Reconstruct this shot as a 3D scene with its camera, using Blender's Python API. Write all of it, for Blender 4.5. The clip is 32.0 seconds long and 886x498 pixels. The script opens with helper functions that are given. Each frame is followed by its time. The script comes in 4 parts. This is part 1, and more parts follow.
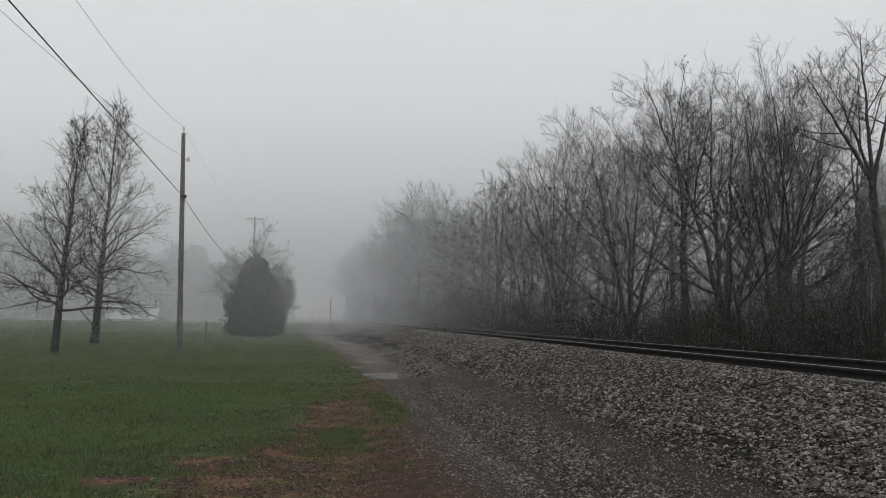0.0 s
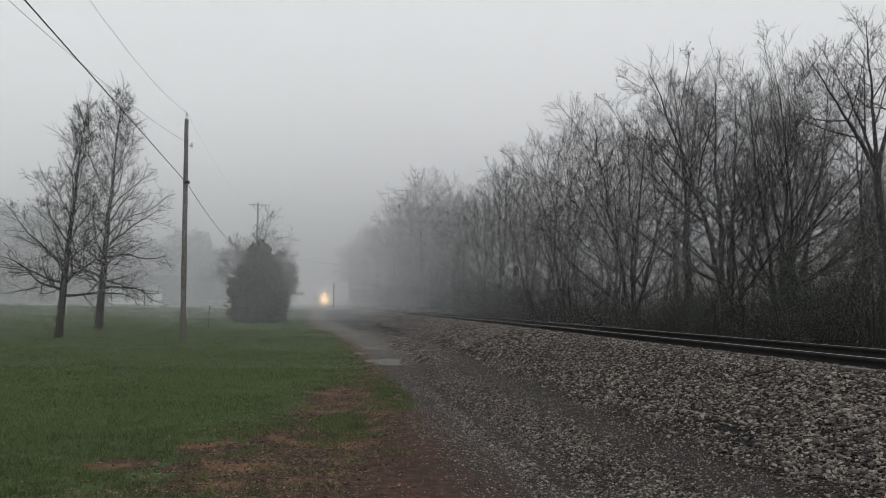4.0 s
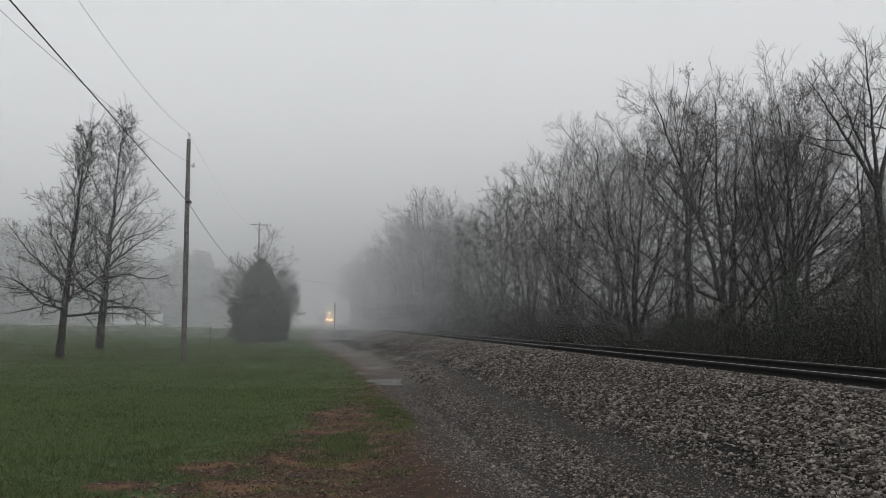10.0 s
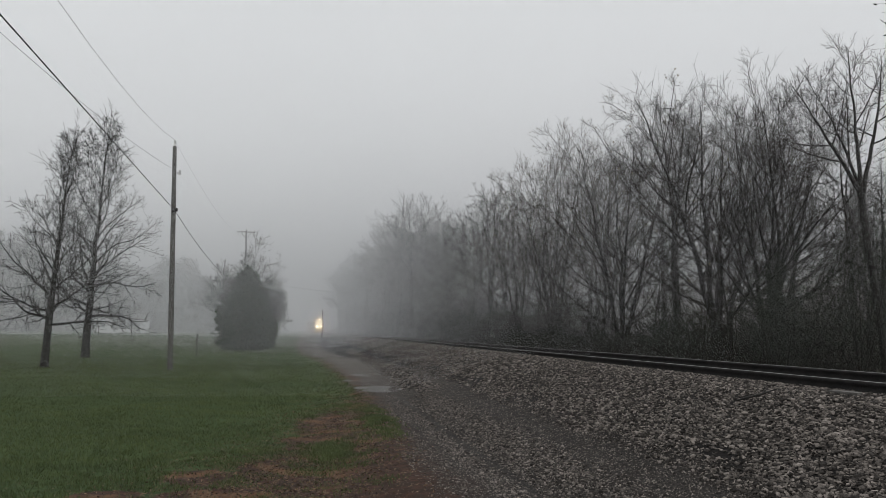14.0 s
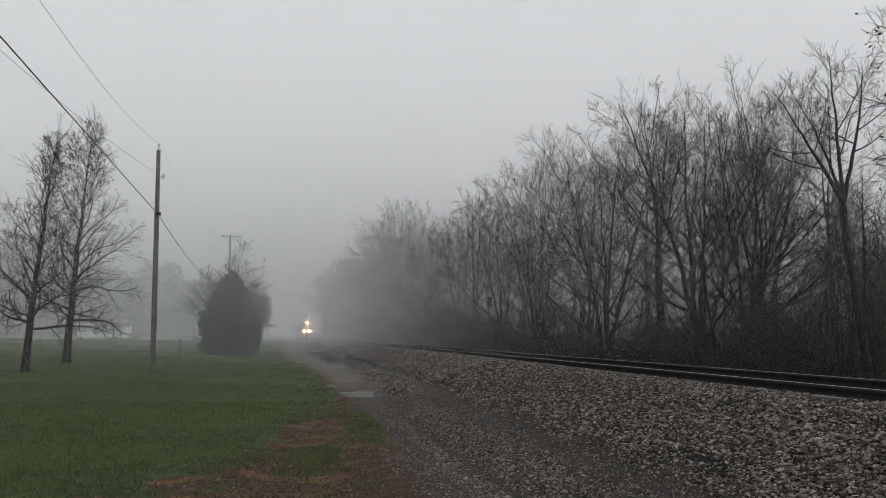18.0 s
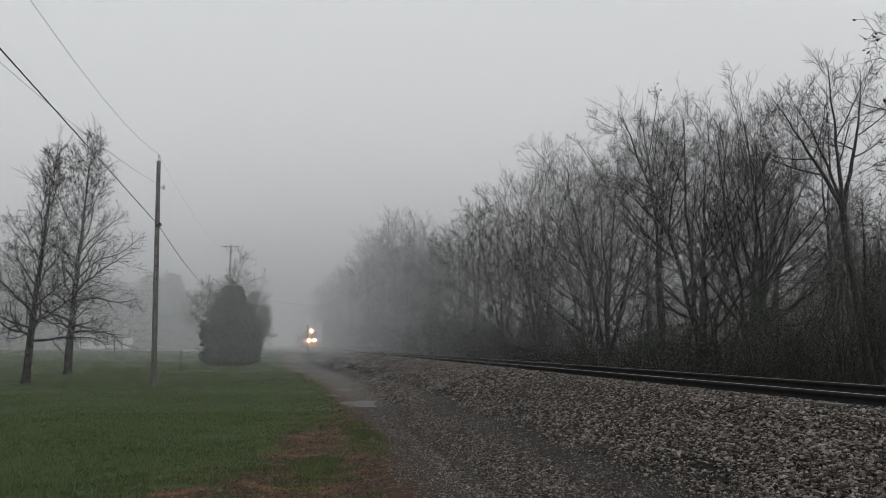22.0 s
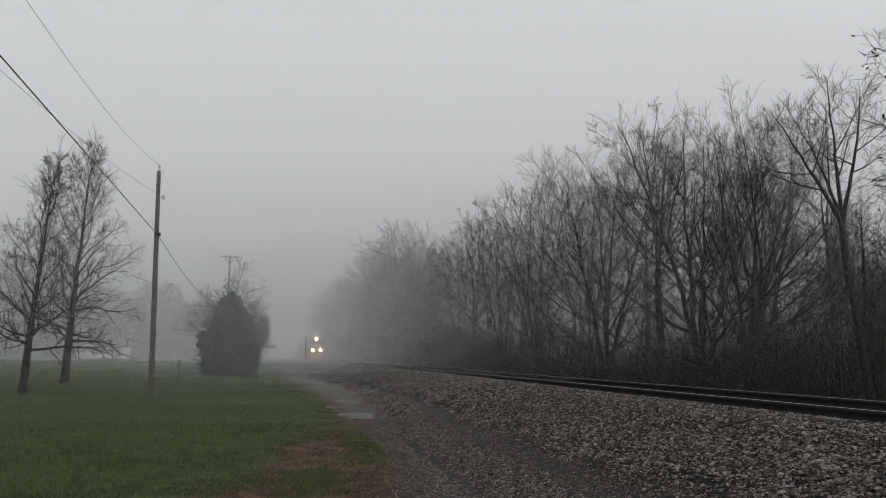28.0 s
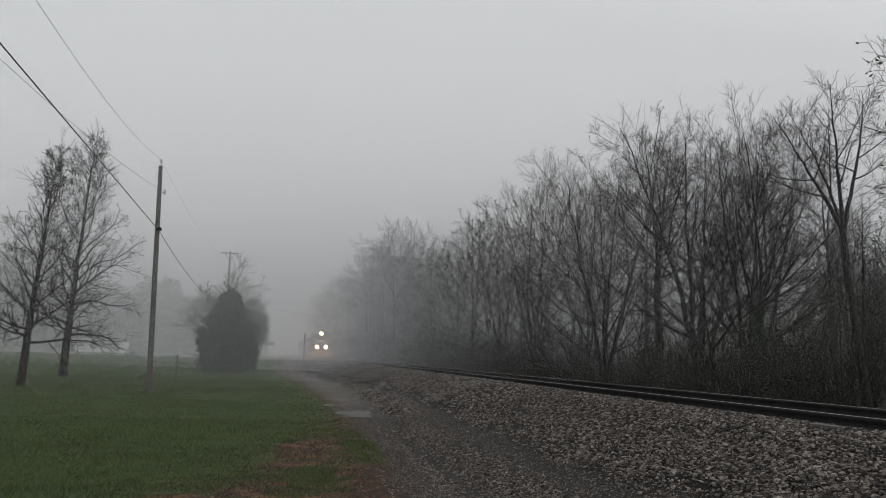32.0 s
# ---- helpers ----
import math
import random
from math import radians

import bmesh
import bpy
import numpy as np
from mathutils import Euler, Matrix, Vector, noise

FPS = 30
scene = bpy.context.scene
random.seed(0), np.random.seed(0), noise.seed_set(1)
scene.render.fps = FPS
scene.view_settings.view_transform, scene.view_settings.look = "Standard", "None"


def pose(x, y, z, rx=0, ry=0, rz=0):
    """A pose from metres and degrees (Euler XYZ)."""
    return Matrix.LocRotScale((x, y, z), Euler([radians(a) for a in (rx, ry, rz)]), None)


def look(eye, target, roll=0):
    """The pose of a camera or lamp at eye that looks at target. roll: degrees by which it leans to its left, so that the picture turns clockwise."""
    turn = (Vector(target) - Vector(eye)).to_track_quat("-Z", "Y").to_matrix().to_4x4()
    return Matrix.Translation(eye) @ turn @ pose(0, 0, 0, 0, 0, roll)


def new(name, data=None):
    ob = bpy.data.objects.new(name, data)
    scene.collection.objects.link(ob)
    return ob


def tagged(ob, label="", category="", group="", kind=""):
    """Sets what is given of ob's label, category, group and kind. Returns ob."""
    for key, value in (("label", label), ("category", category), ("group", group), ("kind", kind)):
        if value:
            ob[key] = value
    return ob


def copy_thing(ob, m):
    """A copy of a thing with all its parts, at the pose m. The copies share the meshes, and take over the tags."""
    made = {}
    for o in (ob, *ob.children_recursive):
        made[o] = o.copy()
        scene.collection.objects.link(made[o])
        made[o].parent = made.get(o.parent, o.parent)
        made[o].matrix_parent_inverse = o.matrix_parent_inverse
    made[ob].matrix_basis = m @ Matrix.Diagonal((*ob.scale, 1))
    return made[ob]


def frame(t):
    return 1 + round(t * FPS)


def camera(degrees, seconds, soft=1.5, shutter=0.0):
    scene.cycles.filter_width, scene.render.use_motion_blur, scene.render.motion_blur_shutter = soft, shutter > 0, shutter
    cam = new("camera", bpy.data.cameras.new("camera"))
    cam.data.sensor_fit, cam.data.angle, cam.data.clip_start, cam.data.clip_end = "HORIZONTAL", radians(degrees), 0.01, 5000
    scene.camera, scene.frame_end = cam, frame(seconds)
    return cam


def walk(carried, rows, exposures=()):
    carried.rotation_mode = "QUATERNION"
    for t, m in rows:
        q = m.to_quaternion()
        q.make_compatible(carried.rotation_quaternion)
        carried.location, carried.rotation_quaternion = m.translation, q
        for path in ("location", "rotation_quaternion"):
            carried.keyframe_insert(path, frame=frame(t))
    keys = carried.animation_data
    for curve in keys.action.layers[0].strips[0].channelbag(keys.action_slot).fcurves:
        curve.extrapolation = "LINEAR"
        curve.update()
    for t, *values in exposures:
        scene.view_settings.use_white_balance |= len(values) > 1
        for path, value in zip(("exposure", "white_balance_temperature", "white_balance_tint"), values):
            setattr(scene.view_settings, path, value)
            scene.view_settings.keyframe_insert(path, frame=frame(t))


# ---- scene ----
cam = camera(55.82, 32.0, soft=0.6)
EYE = (0.0, 0.0, 1.6)
walk(cam, [(t, pose(*EYE, rx, ry, rz)) for t, rx, ry, rz in (
    (0, 94.813, -0.807, -8.466), (0.5, 94.499, -1.506, -8.387), (1, 94.238, -1.475, -8.151), (1.5, 94.199, -1.213, -7.745),
    (2, 94.231, -1.140, -7.459), (2.5, 94.138, -0.625, -7.609), (3, 94.082, -0.492, -7.585), (3.5, 93.888, -1.023, -8.007),
    (5.5, 94.132, -0.324, -9.143), (6, 94.427, -0.586, -9.063), (6.5, 94.416, -0.396, -8.601), (7, 94.388, 0.343, -7.434),
    (7.5, 94.571, -0.140, -6.993), (8, 94.855, -0.526, -7.148), (8.5, 95.059, -0.576, -7.373), (9, 95.253, -0.614, -7.685),
    (9.5, 95.372, -0.684, -8.018), (10, 95.237, -0.959, -8.181), (10.5, 95.413, -0.989, -8.439), (11, 95.538, -1.748, -8.912),
    (11.5, 95.377, -1.578, -9.108), (12, 95.337, -1.371, -9.194), (12.5, 95.459, -1.161, -9.284), (13, 95.661, -1.069, -9.324),
    (13.5, 95.788, -0.839, -9.183), (14, 95.682, -0.597, -9.007), (14.5, 95.701, -0.453, -8.910), (16.5, 95.926, -1.161, -9.280),
    (17, 96.095, -1.121, -9.654), (17.5, 96.080, -0.827, -9.940), (18, 96.046, -0.692, -10.057), (18.5, 96.021, -0.478, -10.124),
    (19, 96.137, -0.613, -10.172), (19.5, 96.310, -0.463, -10.219), (20, 96.508, 0.000, -10.121), (20.5, 96.690, -0.040, -10.030),
    (21, 96.739, 0.011, -9.981), (21.5, 96.660, -0.217, -10.015), (22, 96.643, -0.276, -9.980), (22.5, 96.713, -0.113, -9.904),
    (23, 96.889, -0.074, -9.774), (23.5, 96.940, -0.150, -9.733), (24, 97.001, -0.153, -9.696), (24.5, 97.145, -0.134, -9.692),
    (25, 97.315, -0.339, -9.792), (25.5, 97.520, -0.421, -9.857), (27.5, 97.503, -0.759, -10.013), (28, 97.460, -0.691, -10.086),
    (28.5, 97.307, -0.660, -10.231), (29, 97.281, -0.840, -10.541), (29.5, 97.335, -0.794, -10.837), (30, 97.563, -0.787, -11.001),
    (30.5, 97.638, -1.544, -11.236), (31, 97.715, -1.828, -10.925), (31.5, 97.574, -1.729, -10.650), (32, 97.456, -1.691, -10.191),
   
)], exposures=[(0.0, 0.12), (1.0, 0.21), (3.0, 0.20), (6.0, 0.17), (12.0, 0.09), (20.0, 0.0), (32.0, -0.12)])


# ---- light ----
world = bpy.data.worlds.new("foggy_morning_sky")
scene.world = world
world.use_nodes = True
wn = world.node_tree.nodes
wl = world.node_tree.links
bg = wn["Background"]
sky = wn.new("ShaderNodeTexSky")
sky.sky_type = "NISHITA"
sky.sun_disc = False
sky.sun_elevation = radians(35)
sky.sun_rotation = radians(150)
sky.dust_density = 6.0
grey = wn.new("ShaderNodeHueSaturation")
grey.inputs["Saturation"].default_value = 0.10
cover = wn.new("ShaderNodeMix")
cover.data_type = "RGBA"
cover.inputs["Factor"].default_value = 0.8
cover.inputs["B"].default_value = (5.72, 5.85, 5.98, 1)
wl.new(sky.outputs["Color"], grey.inputs["Color"])
wl.new(grey.outputs["Color"], cover.inputs["A"])
wl.new(cover.outputs["Result"], bg.inputs["Color"])
bg.inputs["Strength"].default_value = 0.145

sun = new("sun", bpy.data.lights.new("sun", "SUN"))
sun.data.energy = 0.5
sun.data.angle = radians(40)
sun.data.color = (1.0, 0.97, 0.93)
sun.matrix_world = look((0, 0, 60), (14, -24, 19))


# ---- shape of the land and the track ----
def smooth(a, b, v):
    u = np.clip((np.asarray(v, float) - a) / (b - a), 0, 1)
    return u * u * (3 - 2 * u)


def track_x(y):
    """Centre of the track: straight by the camera, then a long bend to the left."""
    return 6.45 - 4.3e-5 * np.maximum(np.asarray(y, float) - 23, 0) ** 2


def track_pose(y, z=0.0):
    slope = -8.6e-5 * max(y - 23, 0)
    return pose(float(track_x(y)), y, z, 0, 0, math.degrees(-math.atan(slope)))


RAIL_TOP = 1.14
TIE_TOP = 0.955


def ground_z(x, y):
    """Height of the ground: lawn, lane rising to the ballast, track bed, wood floor."""
    x, y = np.asarray(x, float), np.asarray(y, float)
    u = x - (track_x(np.minimum(y, 330)) - 6.45)
    far = 0.85 * smooth(55, 112, y)
    lane = np.interp(u, [-60, -20, -4, 0.2, 0.9, 1.4, 1.7, 2.15, 2.5, 3.0, 3.4, 4.0, 4.9, 5.3, 5.62, 5.8, 7.5, 8.0, 10.5, 14, 24, 40, 60, 90, 200],
                     [-0.1, -0.05, -0.02, 0.0, 0.06, 0.085, 0.06, 0.065, 0.2, 0.34, 0.50, 0.72, 0.985, 1.03, 1.02, 0.95, 0.94, 0.85, 0.05, -0.1, 0.9, 5.0, 11.0, 16.0, 22.0])
    z = np.maximum(lane, far)
    rough = 0.02 * np.sin(x * 1.7 + 0.6 * np.sin(y * 0.9)) * np.sin(y * 1.1 + 0.5 * np.sin(x)) + 0.02 * np.sin(x * 0.23 + 1) * np.sin(y * 0.19)
    rut = 0.035 * np.sin(y * 0.75 + 1.0) * np.sin(y * 0.23) * np.exp(-((u - 2.0) / 0.7) ** 2)
    return z + rough * smooth(1.5, 0.0, u) * 0.8 + rut


def lawn_edge(y):
    """Where the lawn gives way to bare soil beside the lane."""
    u = np.clip((np.asarray(y, float) - 7.5) / 16.5, 0, 1)
    return -1.65 + 2.75 * (1 - (1 - u) ** 2) - 2.4 * smooth(22, 80, y)


# worn bare spots in the lawn and islands of sod on the bare strip: centre and half widths
BARE = ((0.35, 14.6, 0.60, 2.1), (-0.05, 12.6, 0.36, 0.55), (-0.5, 10.0, 0.34, 0.5), (-1.15, 9.5, 0.40, 0.5), (-0.9, 8.5, 0.6, 0.4), (-0.25, 9.2, 0.40, 0.35), (-1.9, 8.6, 0.35, 0.3))
SOD = ((1.22, 14.8, 0.26, 2.6), (0.34, 11.1, 0.34, 1.0))


def inside(spots, x, y):
    """1 at the middle of a spot, 0 on its rim, less beyond it."""
    return np.max([1 - ((x - a) / u) ** 2 - ((y - b) / v) ** 2 for a, b, u, v in spots], axis=0)


# ---- mesh and material helpers ----
def mesh_np(name, verts, faces):
    """A mesh from an array of points and a list of arrays of triangles or quads."""
    me = bpy.data.meshes.new(name)
    verts = np.asarray(verts, np.float32)
    faces = [np.asarray(f, np.int32) for f in faces if len(f)]
    loops = np.concatenate([f.ravel() for f in faces])
    sizes = np.concatenate([np.full(len(f), f.shape[1], np.int32) for f in faces])
    me.vertices.add(len(verts))
    me.vertices.foreach_set("co", verts.ravel())
    me.loops.add(len(loops))
    me.loops.foreach_set("vertex_index", loops)
    me.polygons.add(len(sizes))
    me.polygons.foreach_set("loop_start", np.concatenate([[0], np.cumsum(sizes)[:-1]]).astype(np.int32))
    me.polygons.foreach_set("loop_total", sizes)
    me.update(calc_edges=True)
    return me


def shade(me):
    me.polygons.foreach_set("use_smooth", np.ones(len(me.polygons), bool))
    return me


def mesh_of(name, bm, smooth_faces=False):
    me = bpy.data.meshes.new(name)
    bmesh.ops.recalc_face_normals(bm, faces=bm.faces)
    bm.to_mesh(me)
    bm.free()
    if smooth_faces:
        shade(me)
    return me


def part(name, shape, mat, parent, label="", m=None):
    """One mesh object under a thing or a part. shape: a bmesh or a mesh."""
    me = mesh_of(name, shape) if isinstance(shape, bmesh.types.BMesh) else shape
    if mat and not me.materials:
        me.materials.append(mat)
    ob = new(name, me)
    ob.parent = parent
    if m is not None:
        ob.matrix_basis = m
    if label:
        ob["label"] = label
    return ob


def thing(name, m, label, category, group="", kind=""):
    ob = new(name)
    ob.empty_display_size = 0.2
    ob.matrix_basis = m
    return tagged(ob, label, category, group, kind)


def box(bm, x0, x1, y0, y1, z0, z1, bevel=0.0):
    r = bmesh.ops.create_cube(bm, size=1, matrix=Matrix.Translation(((x0 + x1) / 2, (y0 + y1) / 2, (z0 + z1) / 2)) @ Matrix.Diagonal((x1 - x0, y1 - y0, z1 - z0, 1)))
    if bevel:
        edges = list({e for v in r["verts"] for e in v.link_edges})
        bmesh.ops.bevel(bm, geom=edges, offset=bevel, segments=2, affect="EDGES", profile=0.6)
    return bm


def boxed(*a, bevel=0.0):
    return box(bmesh.new(), *a, bevel=bevel)


def rod(bm, p, q, r0, r1=None, n=8):
    p, q = Vector(p), Vector(q)
    d = q - p
    bmesh.ops.create_cone(bm, cap_ends=True, segments=n, radius1=r0, radius2=r0 if r1 is None else r1, depth=d.length,
                          matrix=Matrix.Translation((p + q) / 2) @ d.to_track_quat("Z", "Y").to_matrix().to_4x4())
    return bm


def prism(bm, outline, x0, x1):
    """A side outline (y, z) drawn out from x0 to x1."""
    a = [bm.verts.new((x0, y, z)) for y, z in outline]
    b = [bm.verts.new((x1, y, z)) for y, z in outline]
    n = len(outline)
    bm.faces.new(a)
    bm.faces.new(b[::-1])
    for i in range(n):
        bm.faces.new((a[i], b[i], b[(i + 1) % n], a[(i + 1) % n]))
    return bm


def material(name, c0, c1, rough=0.8, scale=8.0, fine=60.0, bump=0.3, spread=0.0, metal=0.0, island=False):
    """Two colours mixed by noise at two scales, with relief; spread varies pieces by their object or island."""
    mat = bpy.data.materials.new(name)
    mat.use_nodes = True
    n, l = mat.node_tree.nodes, mat.node_tree.links
    b = n["Principled BSDF"]
    co = n.new("ShaderNodeTexCoord")
    big, small = n.new("ShaderNodeTexNoise"), n.new("ShaderNodeTexNoise")
    big.inputs["Scale"].default_value, big.inputs["Detail"].default_value = scale, 5
    small.inputs["Scale"].default_value, small.inputs["Detail"].default_value = fine, 3
    l.new(co.outputs["Object"], big.inputs["Vector"])
    l.new(co.outputs["Object"], small.inputs["Vector"])
    add = n.new("ShaderNodeMath")
    add.operation = "ADD"
    l.new(big.outputs["Fac"], add.inputs[0])
    l.new(small.outputs["Fac"], add.inputs[1])
    ramp = n.new("ShaderNodeMapRange")
    ramp.inputs["From Min"].default_value, ramp.inputs["From Max"].default_value = 0.7, 1.3
    l.new(add.outputs[0], ramp.inputs["Value"])
    mix = n.new("ShaderNodeMix")
    mix.data_type = "RGBA"
    mix.inputs["A"].default_value, mix.inputs["B"].default_value = (*c0, 1), (*c1, 1)
    l.new(ramp.outputs["Result"], mix.inputs["Factor"])
    out = mix.outputs["Result"]
    if spread:
        info = n.new("ShaderNodeNewGeometry" if island else "ShaderNodeObjectInfo")
        hue = n.new("ShaderNodeHueSaturation")
        vary = n.new("ShaderNodeMapRange")
        vary.inputs["To Min"].default_value, vary.inputs["To Max"].default_value = max(1 - spread, 0.4), 1 + spread
        bias = n.new("ShaderNodeMath")
        bias.operation = "POWER"
        bias.inputs[1].default_value = 2.0 if spread > 1 else 1.0
        l.new(info.outputs["Random Per Island" if island else "Random"], bias.inputs[0])
        l.new(bias.outputs[0], vary.inputs["Value"])
        l.new(vary.outputs["Result"], hue.inputs["Value"])
        l.new(out, hue.inputs["Color"])
        out = hue.outputs["Color"]
    l.new(out, b.inputs["Base Color"])
    b.inputs["Roughness"].default_value, b.inputs["Metallic"].default_value = rough, metal
    if bump:
        bp = n.new("ShaderNodeBump")
        bp.inputs["Strength"].default_value, bp.inputs["Distance"].default_value = bump, 0.02
        l.new(add.outputs[0], bp.inputs["Height"])
        l.new(bp.outputs["Normal"], b.inputs["Normal"])
    return mat


def glow(name, colour, strength):
    mat = bpy.data.materials.new(name)
    mat.use_nodes = True
    b = mat.node_tree.nodes["Principled BSDF"]
    b.inputs["Base Color"].default_value = (0.8, 0.8, 0.75, 1)
    b.inputs["Emission Color"].default_value = (*colour, 1)
    b.inputs["Emission Strength"].default_value = strength
    return mat


BARK = material("wet_bark", (0.018, 0.0175, 0.0165), (0.050, 0.047, 0.044), 0.8, 6, 40, 0.6)
TWIG = material("twig_bark", (0.034, 0.032, 0.030), (0.078, 0.073, 0.069), 0.8, 3, 30, 0.0)
TWIG_DARK = material("dark_lawn_tree_twig", (0.022, 0.021, 0.020), (0.052, 0.048, 0.045), 0.8, 3, 30, 0.0)
TWIG_RED = material("budding_twig", (0.050, 0.040, 0.036), (0.10, 0.082, 0.072), 0.8, 3, 30, 0.0)
BUD = material("pale_buds", (0.13, 0.12, 0.06), (0.22, 0.19, 0.11), 0.7, 3, 30, 0.0, 0.4, island=True)
NEEDLE = material("cedar_needles", (0.026, 0.037, 0.025), (0.054, 0.070, 0.046), 0.8, 2, 25, 0.0, 0.25, island=True)
LEAF = material("evergreen_leaves", (0.026, 0.032, 0.025), (0.050, 0.058, 0.046), 0.6, 2, 25, 0.0, 0.25, island=True)
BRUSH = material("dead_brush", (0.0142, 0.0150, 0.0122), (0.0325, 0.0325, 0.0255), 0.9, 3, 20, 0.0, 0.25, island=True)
POLE = material("weathered_pole_wood", (0.055, 0.052, 0.048), (0.125, 0.118, 0.110), 0.85, 3, 50, 0.5)
WIRE = material("black_cable", (0.015, 0.015, 0.016), (0.03, 0.03, 0.03), 0.6, 10, 60, 0.0)
STEEL = material("worn_rail_steel", (0.20, 0.195, 0.19), (0.34, 0.33, 0.32), 0.5, 4, 90, 0.05, metal=0.9)
RUST = material("dark_rusty_steel", (0.017, 0.0165, 0.0165), (0.036, 0.034, 0.033), 0.85, 6, 60, 0.3, metal=0.2)
TIE = material("creosoted_tie", (0.009, 0.008, 0.007), (0.024, 0.021, 0.019), 0.9, 4, 50, 0.5, 0.25)
STONE = material("ballast_stone", (0.028, 0.0245, 0.022), (0.089, 0.079, 0.071), 0.8, 14, 80, 0.0, 3.2, island=True)
STONE_ONE = material("ballast_stone_loose", (0.028, 0.0245, 0.022), (0.089, 0.079, 0.071), 0.8, 14, 80, 0.0, 3.2)
DULL = material("dull_grey_glass", (0.08, 0.085, 0.09), (0.13, 0.14, 0.15), 0.4, 10, 60, 0.0)
PORCELAIN = material("grey_insulator", (0.3, 0.3, 0.3), (0.5, 0.5, 0.5), 0.3, 10, 60, 0.0)
WHITE = material("white_siding", (0.66, 0.67, 0.67), (0.78, 0.78, 0.78), 0.7, 2, 20, 0.05)
ROOF = material("grey_shingle", (0.2, 0.2, 0.205), (0.3, 0.3, 0.3), 0.8, 5, 40, 0.4)
PANE = material("dark_window_glass", (0.02, 0.025, 0.03), (0.05, 0.055, 0.06), 0.1, 2, 9, 0.0)
ASPHALT = material("wet_asphalt", (0.16, 0.16, 0.16), (0.30, 0.30, 0.30), 0.35, 1.5, 60, 0.2)
LOCO = material("dark_engine_paint", (0.018, 0.018, 0.02), (0.05, 0.05, 0.055), 0.45, 2, 30, 0.05)
YELLOW = material("yellow_engine_paint", (0.35, 0.22, 0.03), (0.55, 0.36, 0.06), 0.45, 2, 30, 0.05)
CAR = material("sooty_freight_car_paint", (0.03, 0.026, 0.024), (0.075, 0.065, 0.06), 0.7, 2, 30, 0.1)
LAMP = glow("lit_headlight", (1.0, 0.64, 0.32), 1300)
# amber bloom round the headlights, made as a glowing surface
HALO = glow("amber_halo_glow", (1.0, 0.37, 0.11), 150)
WATER = material("puddle_water", (0.036, 0.033, 0.030), (0.05, 0.046, 0.042), 0.68, 2, 9, 0.0)

for m in (STONE, STONE_ONE, RUST, TIE, BARK, TWIG, TWIG_DARK, TWIG_RED, NEEDLE, LEAF, BRUSH):
    m.node_tree.nodes["Principled BSDF"].inputs["Specular IOR Level"].default_value = 0.12


